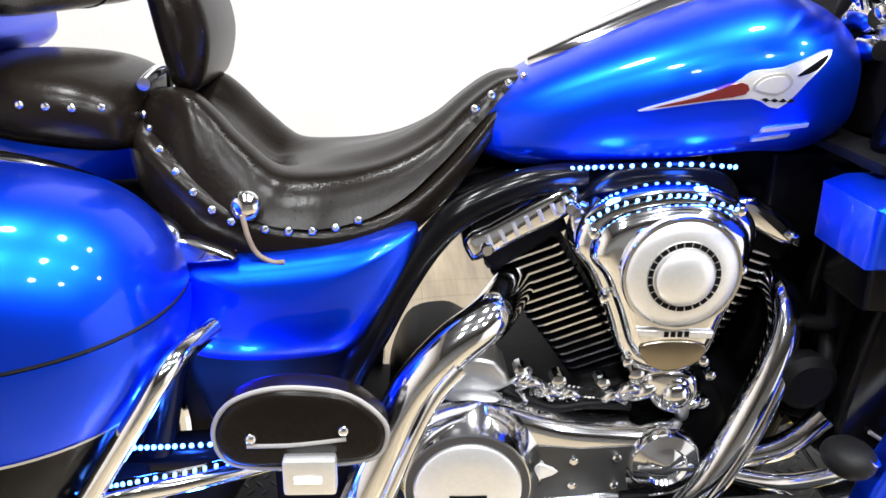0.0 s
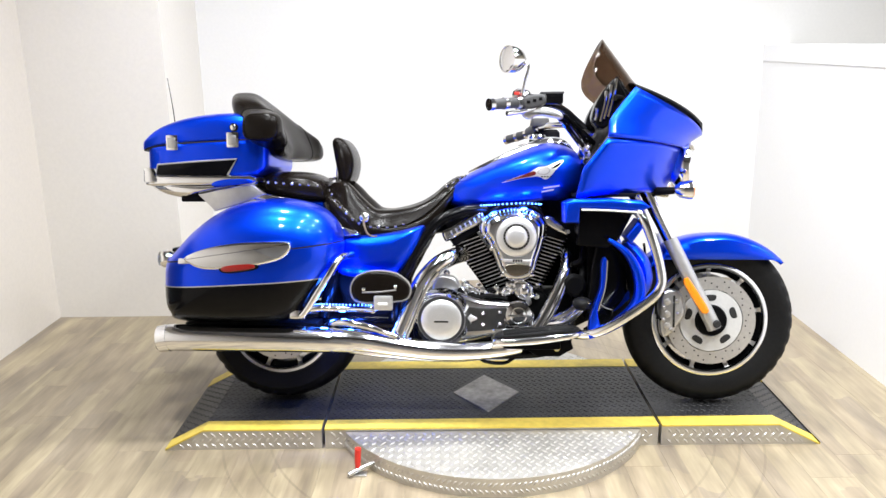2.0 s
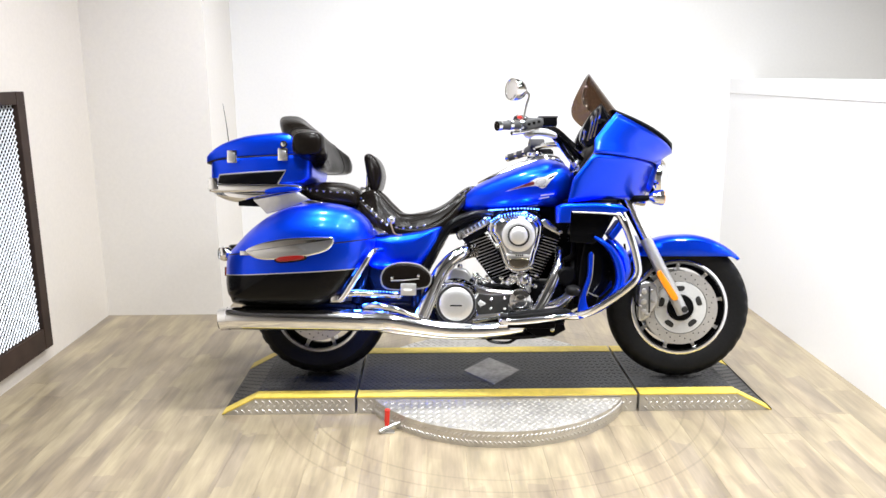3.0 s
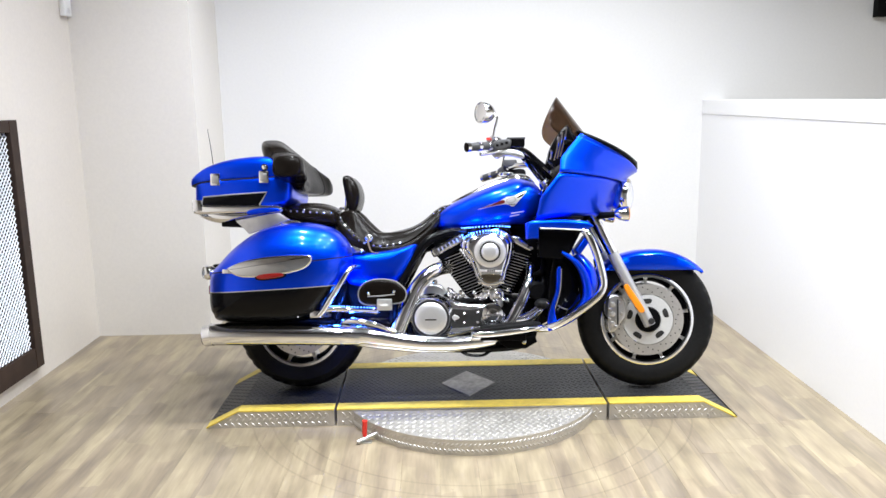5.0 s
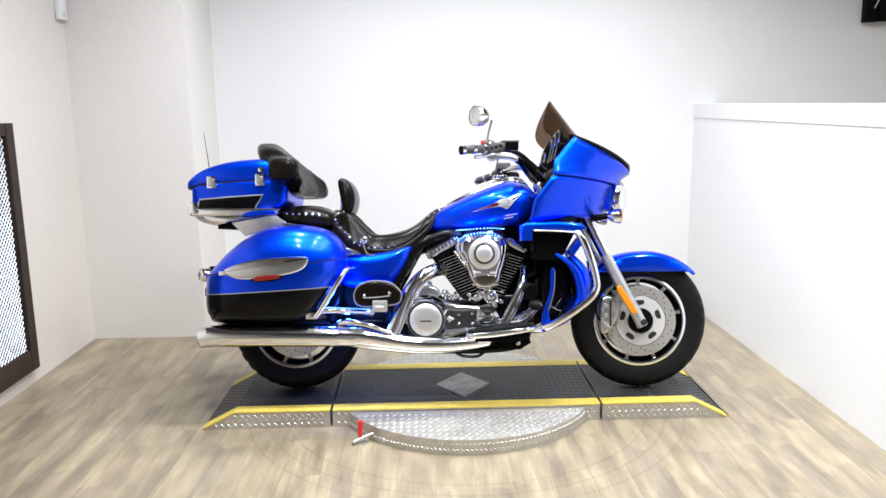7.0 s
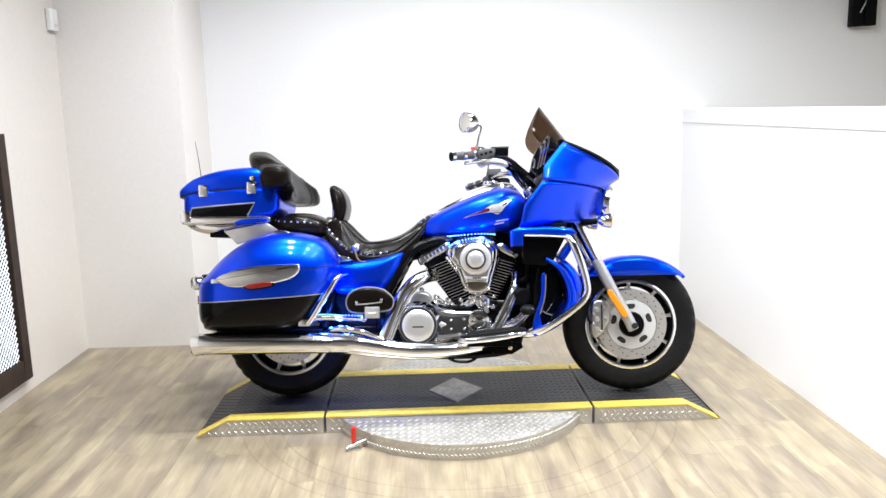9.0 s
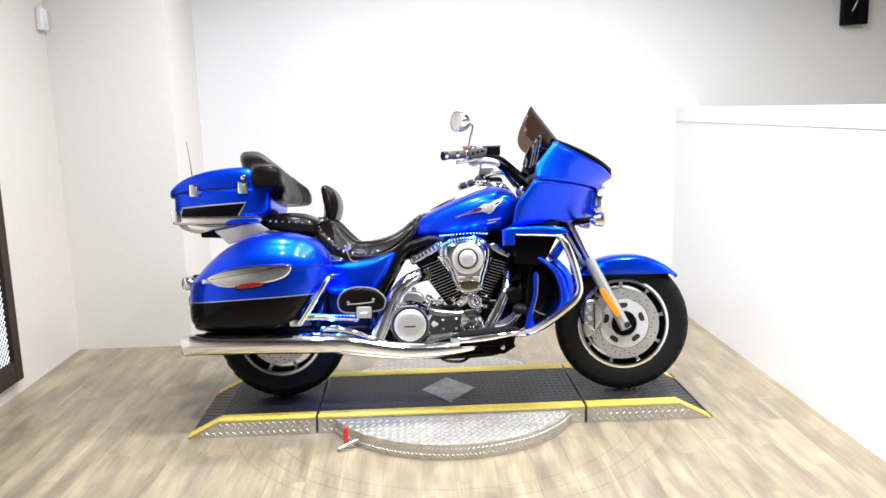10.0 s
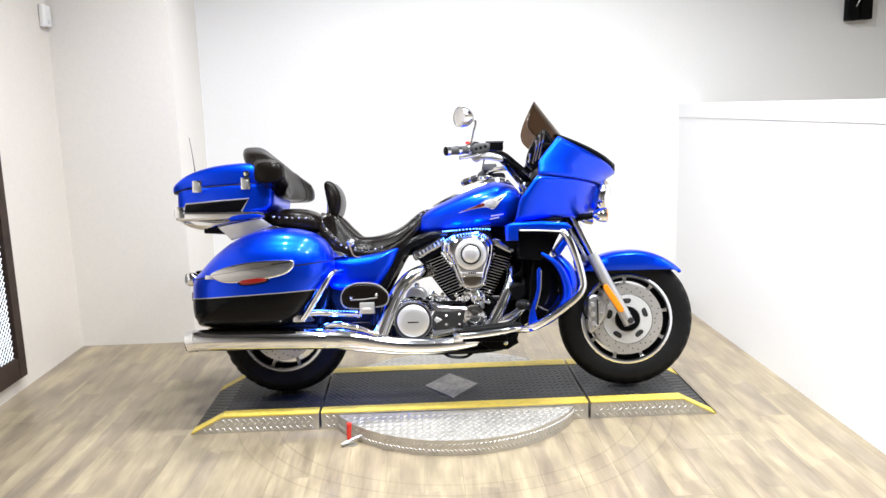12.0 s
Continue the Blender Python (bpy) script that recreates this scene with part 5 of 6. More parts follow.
part("brake_line", tube([(-0.06, -0.12, 0.195), (-0.02, -0.13, 0.170), (0.05, -0.13, 0.165), (0.09, -0.12, 0.185)], 0.007, 8), BLACK, bike)

part("pipe_bracket", cushion([(0.13, 0.262), (0.29, 0.268), (0.30, 0.235), (0.25, 0.205), (0.17, 0.205), (0.13, 0.23)], -0.20, -0.13, 0.008, smooth=False), CAST, bike, "black bracket under the engine")
part("drain_bolt", lathe([(0.006, -0.212), (0.010, -0.208), (0.010, -0.19)], (0.24, 0, 0.236), "Y", 10), CHROME, bike)

# floorboard and pedal
fb = part("floorboard", body([(0.0, 0.315, 0.325, 0.012), (0.01, 0.308, 0.33, 0.035), (0.05, 0.303, 0.335, 0.052), (0.16, 0.312, 0.347, 0.06), (0.27, 0.330, 0.358, 0.055), (0.305, 0.340, 0.358, 0.03), (0.312, 0.345, 0.354, 0.008)], 3.5, 24, yc=-0.345), CHROME, bike, "chrome-edged floorboard", at=(0.001, 0.012, -0.027))
part("floorboard_pad", body([(0.008, 0.328, 0.334, 0.012), (0.02, 0.327, 0.341, 0.034), (0.06, 0.328, 0.347, 0.048), (0.16, 0.338, 0.359, 0.055), (0.265, 0.349, 0.368, 0.05), (0.298, 0.352, 0.366, 0.026), (0.304, 0.354, 0.362, 0.008)], 3.5, 24, yc=-0.345), RUBBER, fb, "ribbed black rubber pad")
for i in range(5):
    y = -0.345 - 0.036 + 0.018 * i
    part("pad_rib", tube([(0.04, y, 0.345), (0.16, y, 0.3585), (0.28, y, 0.3675)], 0.0025, 6, 3), RUBBER, fb)
part("floorboard_bracket", box(0.05, 0.24, -0.34, -0.20, 0.285, 0.312, 0.006), CAST, fb)
part("brake_pedal", tube([(0.18, -0.22, 0.33), (0.26, -0.27, 0.345), (0.315, -0.32, 0.40), (0.335, -0.335, 0.43)], [0.012, 0.012, 0.010, 0.012], 12), CHROME, bike, "chrome brake pedal")
part("pedal_pad", ball((0.315, -0.315, 0.418), 0.034, (1.0, 1.1, 0.72), 20, 12), RUBBER, bike, "black pedal pad")
part("rear_master_cylinder", tube([(0.20, -0.20, 0.335), (0.28, -0.22, 0.37), (0.33, -0.22, 0.42)], 0.018, 12), CHROME, bike)
for z in (0.40, 0.47, 0.54):
    part("hose", tube([(0.30, -0.16, z), (0.325, -0.20, z + 0.02), (0.335, -0.17, z + 0.07)], 0.012, 10), MATTE, bike)
part("horn", lathe([(0.03, -0.225), (0.042, -0.215), (0.04, -0.19), (0.02, -0.18)], (0.30, 0, 0.47), "Y", 24), MATTE, bike, "black horn")

# engine guard and leg fairings
for s in (-1, 1):
    pts = [(0.43, s * 0.22, 0.752), (0.478, s * 0.34, 0.748), (0.508, s * 0.375, 0.715), (0.545, s * 0.385, 0.625), (0.568, s * 0.385, 0.535), (0.566, s * 0.385, 0.488), (0.535, s * 0.385, 0.445), (0.44, s * 0.375, 0.372), (0.345, s * 0.34, 0.318), (0.27, s * 0.26, 0.305), (0.23, s * 0.14, 0.30)]
    part("engine_guard", tube(pts, 0.0165, 16), CHROME, bike, "chrome engine guard bar")


def leg_fairing(s):
    def put(name, bm, mat, label="", out=0.0):
        return part(name, bm if s < 0 else mirrored(bm), mat, bike, label, at=(0, s * out, 0))
    path = [(0.398, 0.645), (0.457, 0.602), (0.495, 0.538), (0.507, 0.464), (0.487, 0.410), (0.437, 0.362), (0.385, 0.330), (0.335, 0.308)]
    shield = put("leg_fairing", tube([(x, -0.345, z) for x, z in path], [0.006, 0.013, 0.018, 0.021, 0.021, 0.019, 0.014, 0.008], 16, 6, flat=1.3), BLUE, "curved glossy blue leg fairing")
    put("leg_fairing_wall", tube([(x - 0.003, -0.25, z + 0.003) for x, z in path], [0.008, 0.017, 0.021, 0.022, 0.021, 0.018, 0.013, 0.008], 12, 6, flat=4.0), BLACK, "black inner wall")
    put("leg_fairing_front", tube([(x, -0.26, z) for x, z in ((0.47, 0.635), (0.515, 0.57), (0.528, 0.505), (0.512, 0.455), (0.475, 0.405), (0.435, 0.375))], [0.016, 0.032, 0.036, 0.030, 0.020, 0.010], 16, 6, flat=2.4), BLUE, "glossy blue leg fairing front")
    put("leg_pocket", cushion([(0.39, 0.66), (0.45, 0.62), (0.478, 0.55), (0.478, 0.43), (0.43, 0.355), (0.36, 0.33), (0.345, 0.40), (0.36, 0.56)], -0.235, -0.15, 0.01, 4), BLACK, "black inner leg shield")
    put("leg_fairing_strip", cushion([(0.338, 0.312), (0.376, 0.330), (0.366, 0.40), (0.389, 0.48), (0.395, 0.574), (0.378, 0.568), (0.374, 0.48), (0.351, 0.41), (0.338, 0.36)], -0.340, -0.30, 0.006, 3), BLUE, "glossy blue inner strip")
    put("piping", tube([(0.368, -0.341, 0.40), (0.390, -0.341, 0.48), (0.396, -0.341, 0.572)], 0.0018, 8), VINYL)
    put("pocket_piping", tube([(0.388, -0.24, 0.405), (0.42, -0.24, 0.388), (0.46, -0.24, 0.390), (0.486, -0.24, 0.435)], 0.003, 8), VINYL)
    put("shoulder_panel", cushion([(0.285, 0.783), (0.40, 0.786), (0.505, 0.778), (0.535, 0.755), (0.50, 0.740), (0.297, 0.752), (0.297, 0.702), (0.247, 0.702), (0.245, 0.772), (0.27, 0.782)], -0.335, -0.20, 0.014, smooth=False, rows=6), BLUE, "glossy blue fairing shoulder", 0.043)
    put("shoulder_inner", cushion([(0.30, 0.748), (0.49, 0.738), (0.44, 0.64), (0.40, 0.61), (0.30, 0.62)], -0.26, -0.15, 0.008, smooth=False), BLACK, "black vent panel", 0.043)
    put("shoulder_stripe", tube([(0.302, -0.334, 0.7475), (0.40, -0.336, 0.744), (0.488, -0.334, 0.738)], 0.004, 8), SILVER, "", 0.043)
    put("turbine_scoop", cushion([(0.455, 0.655), (0.50, 0.715), (0.525, 0.70), (0.475, 0.63)], -0.335, -0.22, 0.008, smooth=False), BLUE, "glossy blue scoop", 0.02)
    return shield


leg_fairing(-1)
leg_fairing(1)
part("fairing_floor", box(0.29, 0.50, -0.29, 0.29, 0.788, 0.802, 0.004), MATTE, bike)


# seats
STUD = None


def stud(parent, p, r=0.006):
    global STUD
    if STUD is None:
        bm = ball((0, 0, 0), 1.0, u=10, v=6)
        STUD = bpy.data.meshes.new("stud")
        bm.to_mesh(STUD)
        bm.free()
        STUD.materials.append(CHROME)
        STUD.polygons.foreach_set("use_smooth", [True] * len(STUD.polygons))
    ob = new("stud", STUD)
    ob.parent = parent
    ob.location = p
    ob.scale = (r, r * 0.6, r)
    return ob


RIDER = [(-0.644, 0.752, 0.812, 0.060), (-0.624, 0.722, 0.812, 0.108), (-0.596, 0.690, 0.802, 0.142), (-0.548, 0.652, 0.774, 0.164), (-0.482, 0.622, 0.724, 0.172), (-0.420, 0.620, 0.698, 0.175), (-0.345, 0.626, 0.694, 0.174), (-0.270, 0.646, 0.713, 0.154), (-0.200, 0.700, 0.765, 0.124), (-0.130, 0.793, 0.838, 0.089), (-0.085, 0.841, 0.862, 0.054), (-0.075, 0.848, 0.863, 0.021)]
rider = part("rider_seat", body(RIDER, 3.0, 44, low_e=6), LEATHER, bike, "black leather rider seat with chrome studs")
SADDLE = [(-0.626, 0.809, 0.815, 0.050, 0.793), (-0.609, 0.821, 0.835, 0.092, 0.783), (-0.579, 0.825, 0.847, 0.120, 0.763), (-0.544, 0.812, 0.845, 0.143, 0.743), (-0.514, 0.789, 0.821, 0.152, 0.720), (-0.489, 0.761, 0.793, 0.157, 0.704), (-0.466, 0.739, 0.771, 0.160, 0.694), (-0.449, 0.731, 0.755, 0.161, 0.688), (-0.424, 0.733, 0.741, 0.163, 0.682), (-0.370, 0.742, 0.740, 0.162, 0.680), (-0.310, 0.755, 0.747, 0.148, 0.690), (-0.260, 0.773, 0.763, 0.130, 0.714), (-0.215, 0.801, 0.789, 0.108, 0.750), (-0.180, 0.831, 0.821, 0.090, 0.783), (-0.150, 0.853, 0.845, 0.080, 0.814), (-0.125, 0.865, 0.859, 0.068, 0.838), (-0.098, 0.867, 0.863, 0.054, 0.848), (-0.080, 0.861, 0.859, 0.030, 0.850)]


def saddle():
    """A dished saddle top: a low pan between raised sides, with a bolster behind."""
    cols = [smooth_path([(row[0], row[k], 0) for row in SADDLE], 4) for k in (1, 2, 3, 4)]
    rings = []
    for pan, rim, half, low in zip(*cols):
        ring = []
        for k in range(33):
            s = -1 + k / 16
            u = abs(s)
            t = max(0.0, min(1.0, (u - 0.12) / 0.44))
            z = pan.y + (rim.y - pan.y) * t * t * (3 - 2 * t)
            f = max(0.0, (u - 0.62) / 0.38)
            ring.append(Vector((pan.x, s * half.y * 1.05, z + (low.y - z) * f ** 2.2)))
        rings.append(ring + [Vector((pan.x, half.y * 0.9, low.y - 0.01)), Vector((pan.x, -half.y * 0.9, low.y - 0.01))])
    return loft(rings)


def saddle_y(x, z):
    """Half width of the saddle's flank at a height."""
    _, _, rim, half, low = station_at(SADDLE, x)
    f = min(1.0, max(0.0, (rim - z) / (rim - low))) ** (1 / 2.2)
    return (0.62 + 0.38 * f) * half * 1.05


part("seat_pad", saddle(), LEATHER, rider, "smooth black leather seat top", angle=60)
for x, z in ((-0.612, 0.811), (-0.600, 0.797), (-0.580, 0.776), (-0.556, 0.752), (-0.533, 0.728), (-0.510, 0.706), (-0.486, 0.691), (-0.443, 0.681), (-0.413, 0.678), (-0.382, 0.678), (-0.352, 0.681), (-0.323, 0.689), (-0.167, 0.826), (-0.144, 0.843), (-0.120, 0.857), (-0.097, 0.864)):
    y = max(side_y(RIDER, 3.0, x, z, 6), saddle_y(x, z)) + 0.002 if x < -0.2 else station_at(RIDER, x)[3] * 0.86 + 0.003
    for s in (-1, 1) if x < -0.2 else (-1,):
        stud(rider, (x, s * (y + 0.001), z))
concho = part("concho", lathe([(0.006, -0.210), (0.016, -0.206), (0.020, -0.200), (0.020, -0.190)], (-0.466, 0, 0.712), "Y", 20), CHROME, rider, "chrome concho", at=(0, 0.024, 0))
part("lace", tube([(-0.462, -0.202, 0.70), (-0.455, -0.208, 0.672), (-0.445, -0.208, 0.650), (-0.425, -0.212, 0.640), (-0.410, -0.216, 0.642)], 0.0035, 8), material("tan_leather", (0.16, 0.12, 0.08), 0.6, grain=0.2), rider, "leather lace", at=(-0.006, 0.015, 0.004))
PASSENGER = [(-0.91, 0.833, 0.850, 0.05), (-0.89, 0.813, 0.865, 0.095), (-0.845, 0.793, 0.881, 0.135), (-0.762, 0.776, 0.885, 0.155), (-0.68, 0.766, 0.877, 0.155), (-0.632, 0.766, 0.854, 0.14), (-0.617, 0.773, 0.828, 0.11)]
passenger = part("passenger_seat", body(PASSENGER, 2.5, 36, low_e=4), LEATHER, bike, "black leather passenger seat with chrome studs")
for k in range(8):
    x = -0.862 + 0.031 * k
    z = 0.845 - 0.002 * k
    for s in (-1, 1):
        stud(passenger, (x, s * (side_y(PASSENGER, 2.5, x, z, 4) + 0.001), z))
pad = part("rider_backrest", cushion([(-0.594, 0.985), (-0.575, 1.000), (-0.548, 0.988), (-0.522, 0.950), (-0.512, 0.900), (-0.522, 0.850), (-0.538, 0.828), (-0.565, 0.835), (-0.578, 0.880), (-0.588, 0.935)], -0.105, 0.115, 0.030, rows=6, dome=0.008), LEATHER, bike, "black padded rider backrest", at=(-0.008, 0.02, 0.012))
part("backrest_post", tube([(-0.585, 0, 0.95), (-0.588, 0, 0.88), (-0.592, 0, 0.815)], 0.008, 10), CHROME, pad, "chrome post")
part("backrest_bracket", tube([(-0.60, -0.09, 0.842), (-0.605, 0, 0.848), (-0.60, 0.09, 0.842)], 0.009, 10), CHROME, bike, at=(-0.008, 0.01, 0.010))

# side cover, tool pouch
for s in (-1, 1):
    bm = pillow([(-0.580, 0.625), (-0.555, 0.642), (-0.50, 0.646), (-0.42, 0.652), (-0.33, 0.666), (-0.255, 0.684), (-0.243, 0.672), (-0.255, 0.625), (-0.285, 0.566), (-0.325, 0.516), (-0.37, 0.498), (-0.46, 0.490), (-0.545, 0.498), (-0.580, 0.53)], -0.222, -0.165, -0.12, 3.4, 2.0)
    part("side_cover", bm if s < 0 else mirrored(bm), BLUE, bike, "glossy blue side cover")
pouch = part("tool_pouch", cushion([(-0.497, 0.470), (-0.478, 0.508), (-0.435, 0.528), (-0.385, 0.531), (-0.330, 0.520), (-0.290, 0.485), (-0.287, 0.452), (-0.305, 0.430), (-0.36, 0.422), (-0.44, 0.418), (-0.485, 0.430)], -0.298, -0.245, 0.014, dome=0.004), LEATHER, bike, "black leather tool pouch with grey piping", at=(0.003, -0.032, 0))
loop = outline([(-0.497, 0.470), (-0.478, 0.508), (-0.435, 0.528), (-0.385, 0.531), (-0.330, 0.520), (-0.290, 0.485), (-0.287, 0.452), (-0.305, 0.430), (-0.36, 0.422), (-0.44, 0.418), (-0.485, 0.430)], 4)
part("piping", tube([(x, -0.290, z) for x, z in loop + loop[:1]], 0.0034, 8, raw=True), VINYL, pouch, "grey piping")
part("flap_line", tube([(-0.455, -0.3005, 0.457), (-0.40, -0.3015, 0.459), (-0.335, -0.3005, 0.466)], 0.003, 8), VINYL, pouch)
stud(pouch, (-0.450, -0.302, 0.468), 0.007)
stud(pouch, (-0.338, -0.302, 0.478), 0.007)
buckle = part("buckle", box(-0.412, -0.347, -0.318, -0.296, 0.396, 0.446, 0.005), BRUSHED, pouch, "silver buckle")
part("buckle_slot", box(-0.398, -0.364, -0.3205, -0.316, 0.414, 0.424, 0.001), WHITEPLASTIC, buckle)

# saddlebags
BAG = [(-1.165, 0.50), (-1.158, 0.565), (-1.12, 0.612), (-1.045, 0.688), (-0.94, 0.757), (-0.82, 0.788), (-0.715, 0.790), (-0.615, 0.765), (-0.555, 0.714), (-0.530, 0.645), (-0.540, 0.57), (-0.583, 0.495), (-0.635, 0.42), (-0.69, 0.372), (-0.80, 0.348), (-1.10, 0.352), (-1.150, 0.385), (-1.165, 0.43)]


def saddlebag(s):
    whole = pillow(BAG, -0.428, -0.235, -0.15, 3.4, 2.3, 5, 16)
    def turned(bm):
        return bm if s < 0 else mirrored(bm)
    lid_no = Vector((-0.069, 0, 0.599)).normalized()
    low_no = Vector((-0.022, 0, 0.425)).normalized()
    lid = kept(whole, (-1.107, 0, 0.577), lid_no)
    rest = kept(whole, (-1.107, 0, 0.572), -lid_no)
    mid = kept(rest, (-1.115, 0, 0.489), low_no)
    low = kept(rest, (-1.115, 0, 0.4885), -low_no)
    bag = part("saddlebag", turned(mid), BLUE, bike, "glossy blue hard saddlebag", angle=35, at=(0.003, 0.027 * s, -0.006))
    part("lid", turned(lid), BLUE, bag, "glossy blue domed lid", angle=35)
    part("lower_panel", turned(low), BLACK, bag, "black lower half", angle=35)
    groove = pillow([(x * 0.996 - 0.0034, z * 0.996 + 0.0023) for x, z in BAG], -0.4255, -0.235, -0.155, 3.4, 2.3, 5, 16)
    g = kept(kept(groove, (-1.107, 0, 0.5722), lid_no), (-1.107, 0, 0.5768), -lid_no)
    part("seam", turned(g), SEAM, bag, "dark lid seam", angle=35)
    stripe = pillow([(x * 1.003 + 0.0026, z * 1.003 - 0.0017) for x, z in BAG], -0.4292, -0.235, -0.15, 3.4, 2.3, 5, 16)
    g = kept(kept(stripe, (-1.115, 0, 0.4872), low_no), (-1.115, 0, 0.4912), -low_no)
    part("pinstripe", turned(g), SILVER, bag, "thin silver pinstripe", angle=35)
    trim = part("chrome_trim", turned(cushion([(-1.035, 0.596), (-0.965, 0.626), (-0.88, 0.643), (-0.79, 0.650), (-0.695, 0.651), (-0.674, 0.645), (-0.674, 0.622), (-0.695, 0.598), (-0.73, 0.582), (-0.80, 0.567), (-0.90, 0.556), (-0.97, 0.556), (-1.015, 0.572)], -0.443, -0.36, 0.010, 4)), CHROME, bag, "long chrome trim")
    part("trim_catch", turned(box(-1.062, -1.018, -0.425, -0.36, 0.573, 0.592, 0.004)), CHROME, bag)
    part("trim_ridge", turned(tube([(-1.0, -0.4375, 0.585), (-0.88, -0.4385, 0.604), (-0.75, -0.4385, 0.614), (-0.69, -0.4375, 0.617)], 0.004, 8)), CHROME, trim)
    refl = part("reflector_frame", turned(cushion([(-0.918, 0.556), (-0.895, 0.574), (-0.81, 0.581), (-0.785, 0.570), (-0.80, 0.554), (-0.89, 0.543)], -0.442, -0.40, 0.005, 4)), BLACK, bag)
    part("reflector", turned(cushion([(-0.910, 0.557), (-0.892, 0.569), (-0.815, 0.576), (-0.793, 0.569), (-0.806, 0.558), (-0.888, 0.548)], -0.445, -0.42, 0.004, 4)), RED, refl, "red oval reflector")
    return bag


saddlebag(-1)
saddlebag(1)
# saddlebag guards, rear rails
for s in (-1, 1):
    part("bag_guard", tube([(-0.50, s * 0.26, 0.582), (-0.527, s * 0.345, 0.578), (-0.56, s * 0.37, 0.528), (-0.60, s * 0.375, 0.465), (-0.645, s * 0.372, 0.395), (-0.665, s * 0.36, 0.378), (-0.68, s * 0.28, 0.378)], 0.0135, 14), CHROME, bike, "chrome saddlebag guard bar")
    part("guard_rail", tube([(-0.672, s * 0.35, 0.380), (-0.640, s * 0.355, 0.398), (-0.595, s * 0.350, 0.404), (-0.52, s * 0.315, 0.396), (-0.425, s * 0.26, 0.386)], 0.0125, 14), CHROME, bike, "chrome lower guard rail")
    part("rail_end", ball((-0.425, s * 0.26, 0.386), 0.0165), CHROME, bike)
    part("guard_clamp", box(-0.70, -0.645, min(s * 0.345, s * 0.375), max(s * 0.345, s * 0.375), 0.368, 0.400, 0.006), CHROME, bike)
    own_y = (-0.212, -0.185) if s < 0 else (0.185, 0.212)
    part("seat_rail", cushion([(-0.88, 0.808), (-0.72, 0.782), (-0.64, 0.756), (-0.585, 0.718), (-0.545, 0.690), (-0.552, 0.676), (-0.60, 0.690), (-0.66, 0.725), (-0.75, 0.755), (-0.88, 0.785)], *own_y, 0.006, 4), CHROME, bike, "chrome seat rail")
    part("seat_fin", cushion([(-0.575, 0.672), (-0.545, 0.680), (-0.515, 0.672), (-0.478, 0.656), (-0.49, 0.650), (-0.56, 0.648)], *own_y, 0.005, 4), CHROME, bike, "chrome fin under the seat")
part("bag_mount", box(-1.10, -0.62, -0.30, -0.20, 0.318, 0.342, 0.006), MATTE, bike)
for s in (-1, 1):
    sig = part("rear_signal", lathe([(0.014, 0.03), (0.03, 0.012), (0.034, -0.012), (0.03, -0.02)], (-1.195, s * 0.20, 0.562), "X", 24), CHROME, bike, "chrome rear turn signal")
    part("signal_lens", lathe([(0.030, -0.018), (0.026, -0.03), (0.008, -0.036)], (-1.195, s * 0.20, 0.562), "X", 24), CLEAR, sig)
    part("signal_stem", tube([(-1.17, s * 0.20, 0.562), (-1.12, s * 0.15, 0.56)], 0.012, 10, raw=True), CHROME, sig)
part("tail_bracket", box(-1.20, -1.10, -0.16, 0.16, 0.44, 0.60, 0.012), BLACK, bike)
part("tail_lamp", cushion([(-1.215, 0.46), (-1.19, 0.46), (-1.19, 0.50), (-1.215, 0.50)], -0.17, 0.17, 0.008, smooth=False), RED, bike, "red tail lamp")

# top trunk
TRUNK = [(-1.270, 0.872, 0.965, 0.14), (-1.260, 0.866, 0.972, 0.185), (-1.21, 0.862, 0.982, 0.205), (-1.08, 0.862, 0.992, 0.215), (-0.95, 0.862, 0.997, 0.215), (-0.86, 0.867, 1.0, 0.213), (-0.838, 0.876, 1.002, 0.208), (-0.824, 0.888, 1.003, 0.198), (-0.816, 0.903, 1.0, 0.178)]
LID = [(-1.292, 0.963, 0.978, 0.14), (-1.280, 0.965, 1.003, 0.185), (-1.22, 0.977, 1.05, 0.206), (-1.13, 0.985, 1.082, 0.216), (-1.03, 0.990, 1.098, 0.216), (-0.93, 0.995, 1.10, 0.213), (-0.85, 1.0, 1.075, 0.20), (-0.82, 1.004, 1.04, 0.175)]
trunk = part("trunk", body([(x, a, b + 0.004, h) for x, a, b, h in TRUNK], 10, 48, 4), BLUE, bike, "glossy blue rear trunk")
part("trunk_lid", body(LID, 4.0, 48, 5, low_e=14), BLUE, trunk, "glossy blue domed trunk lid")
part("lid_seam", body([(x, z0 - 0.005, z0 + 0.004, h - 0.004) for x, z0, _, h in LID], 5, 40, 4), SEAM, trunk)
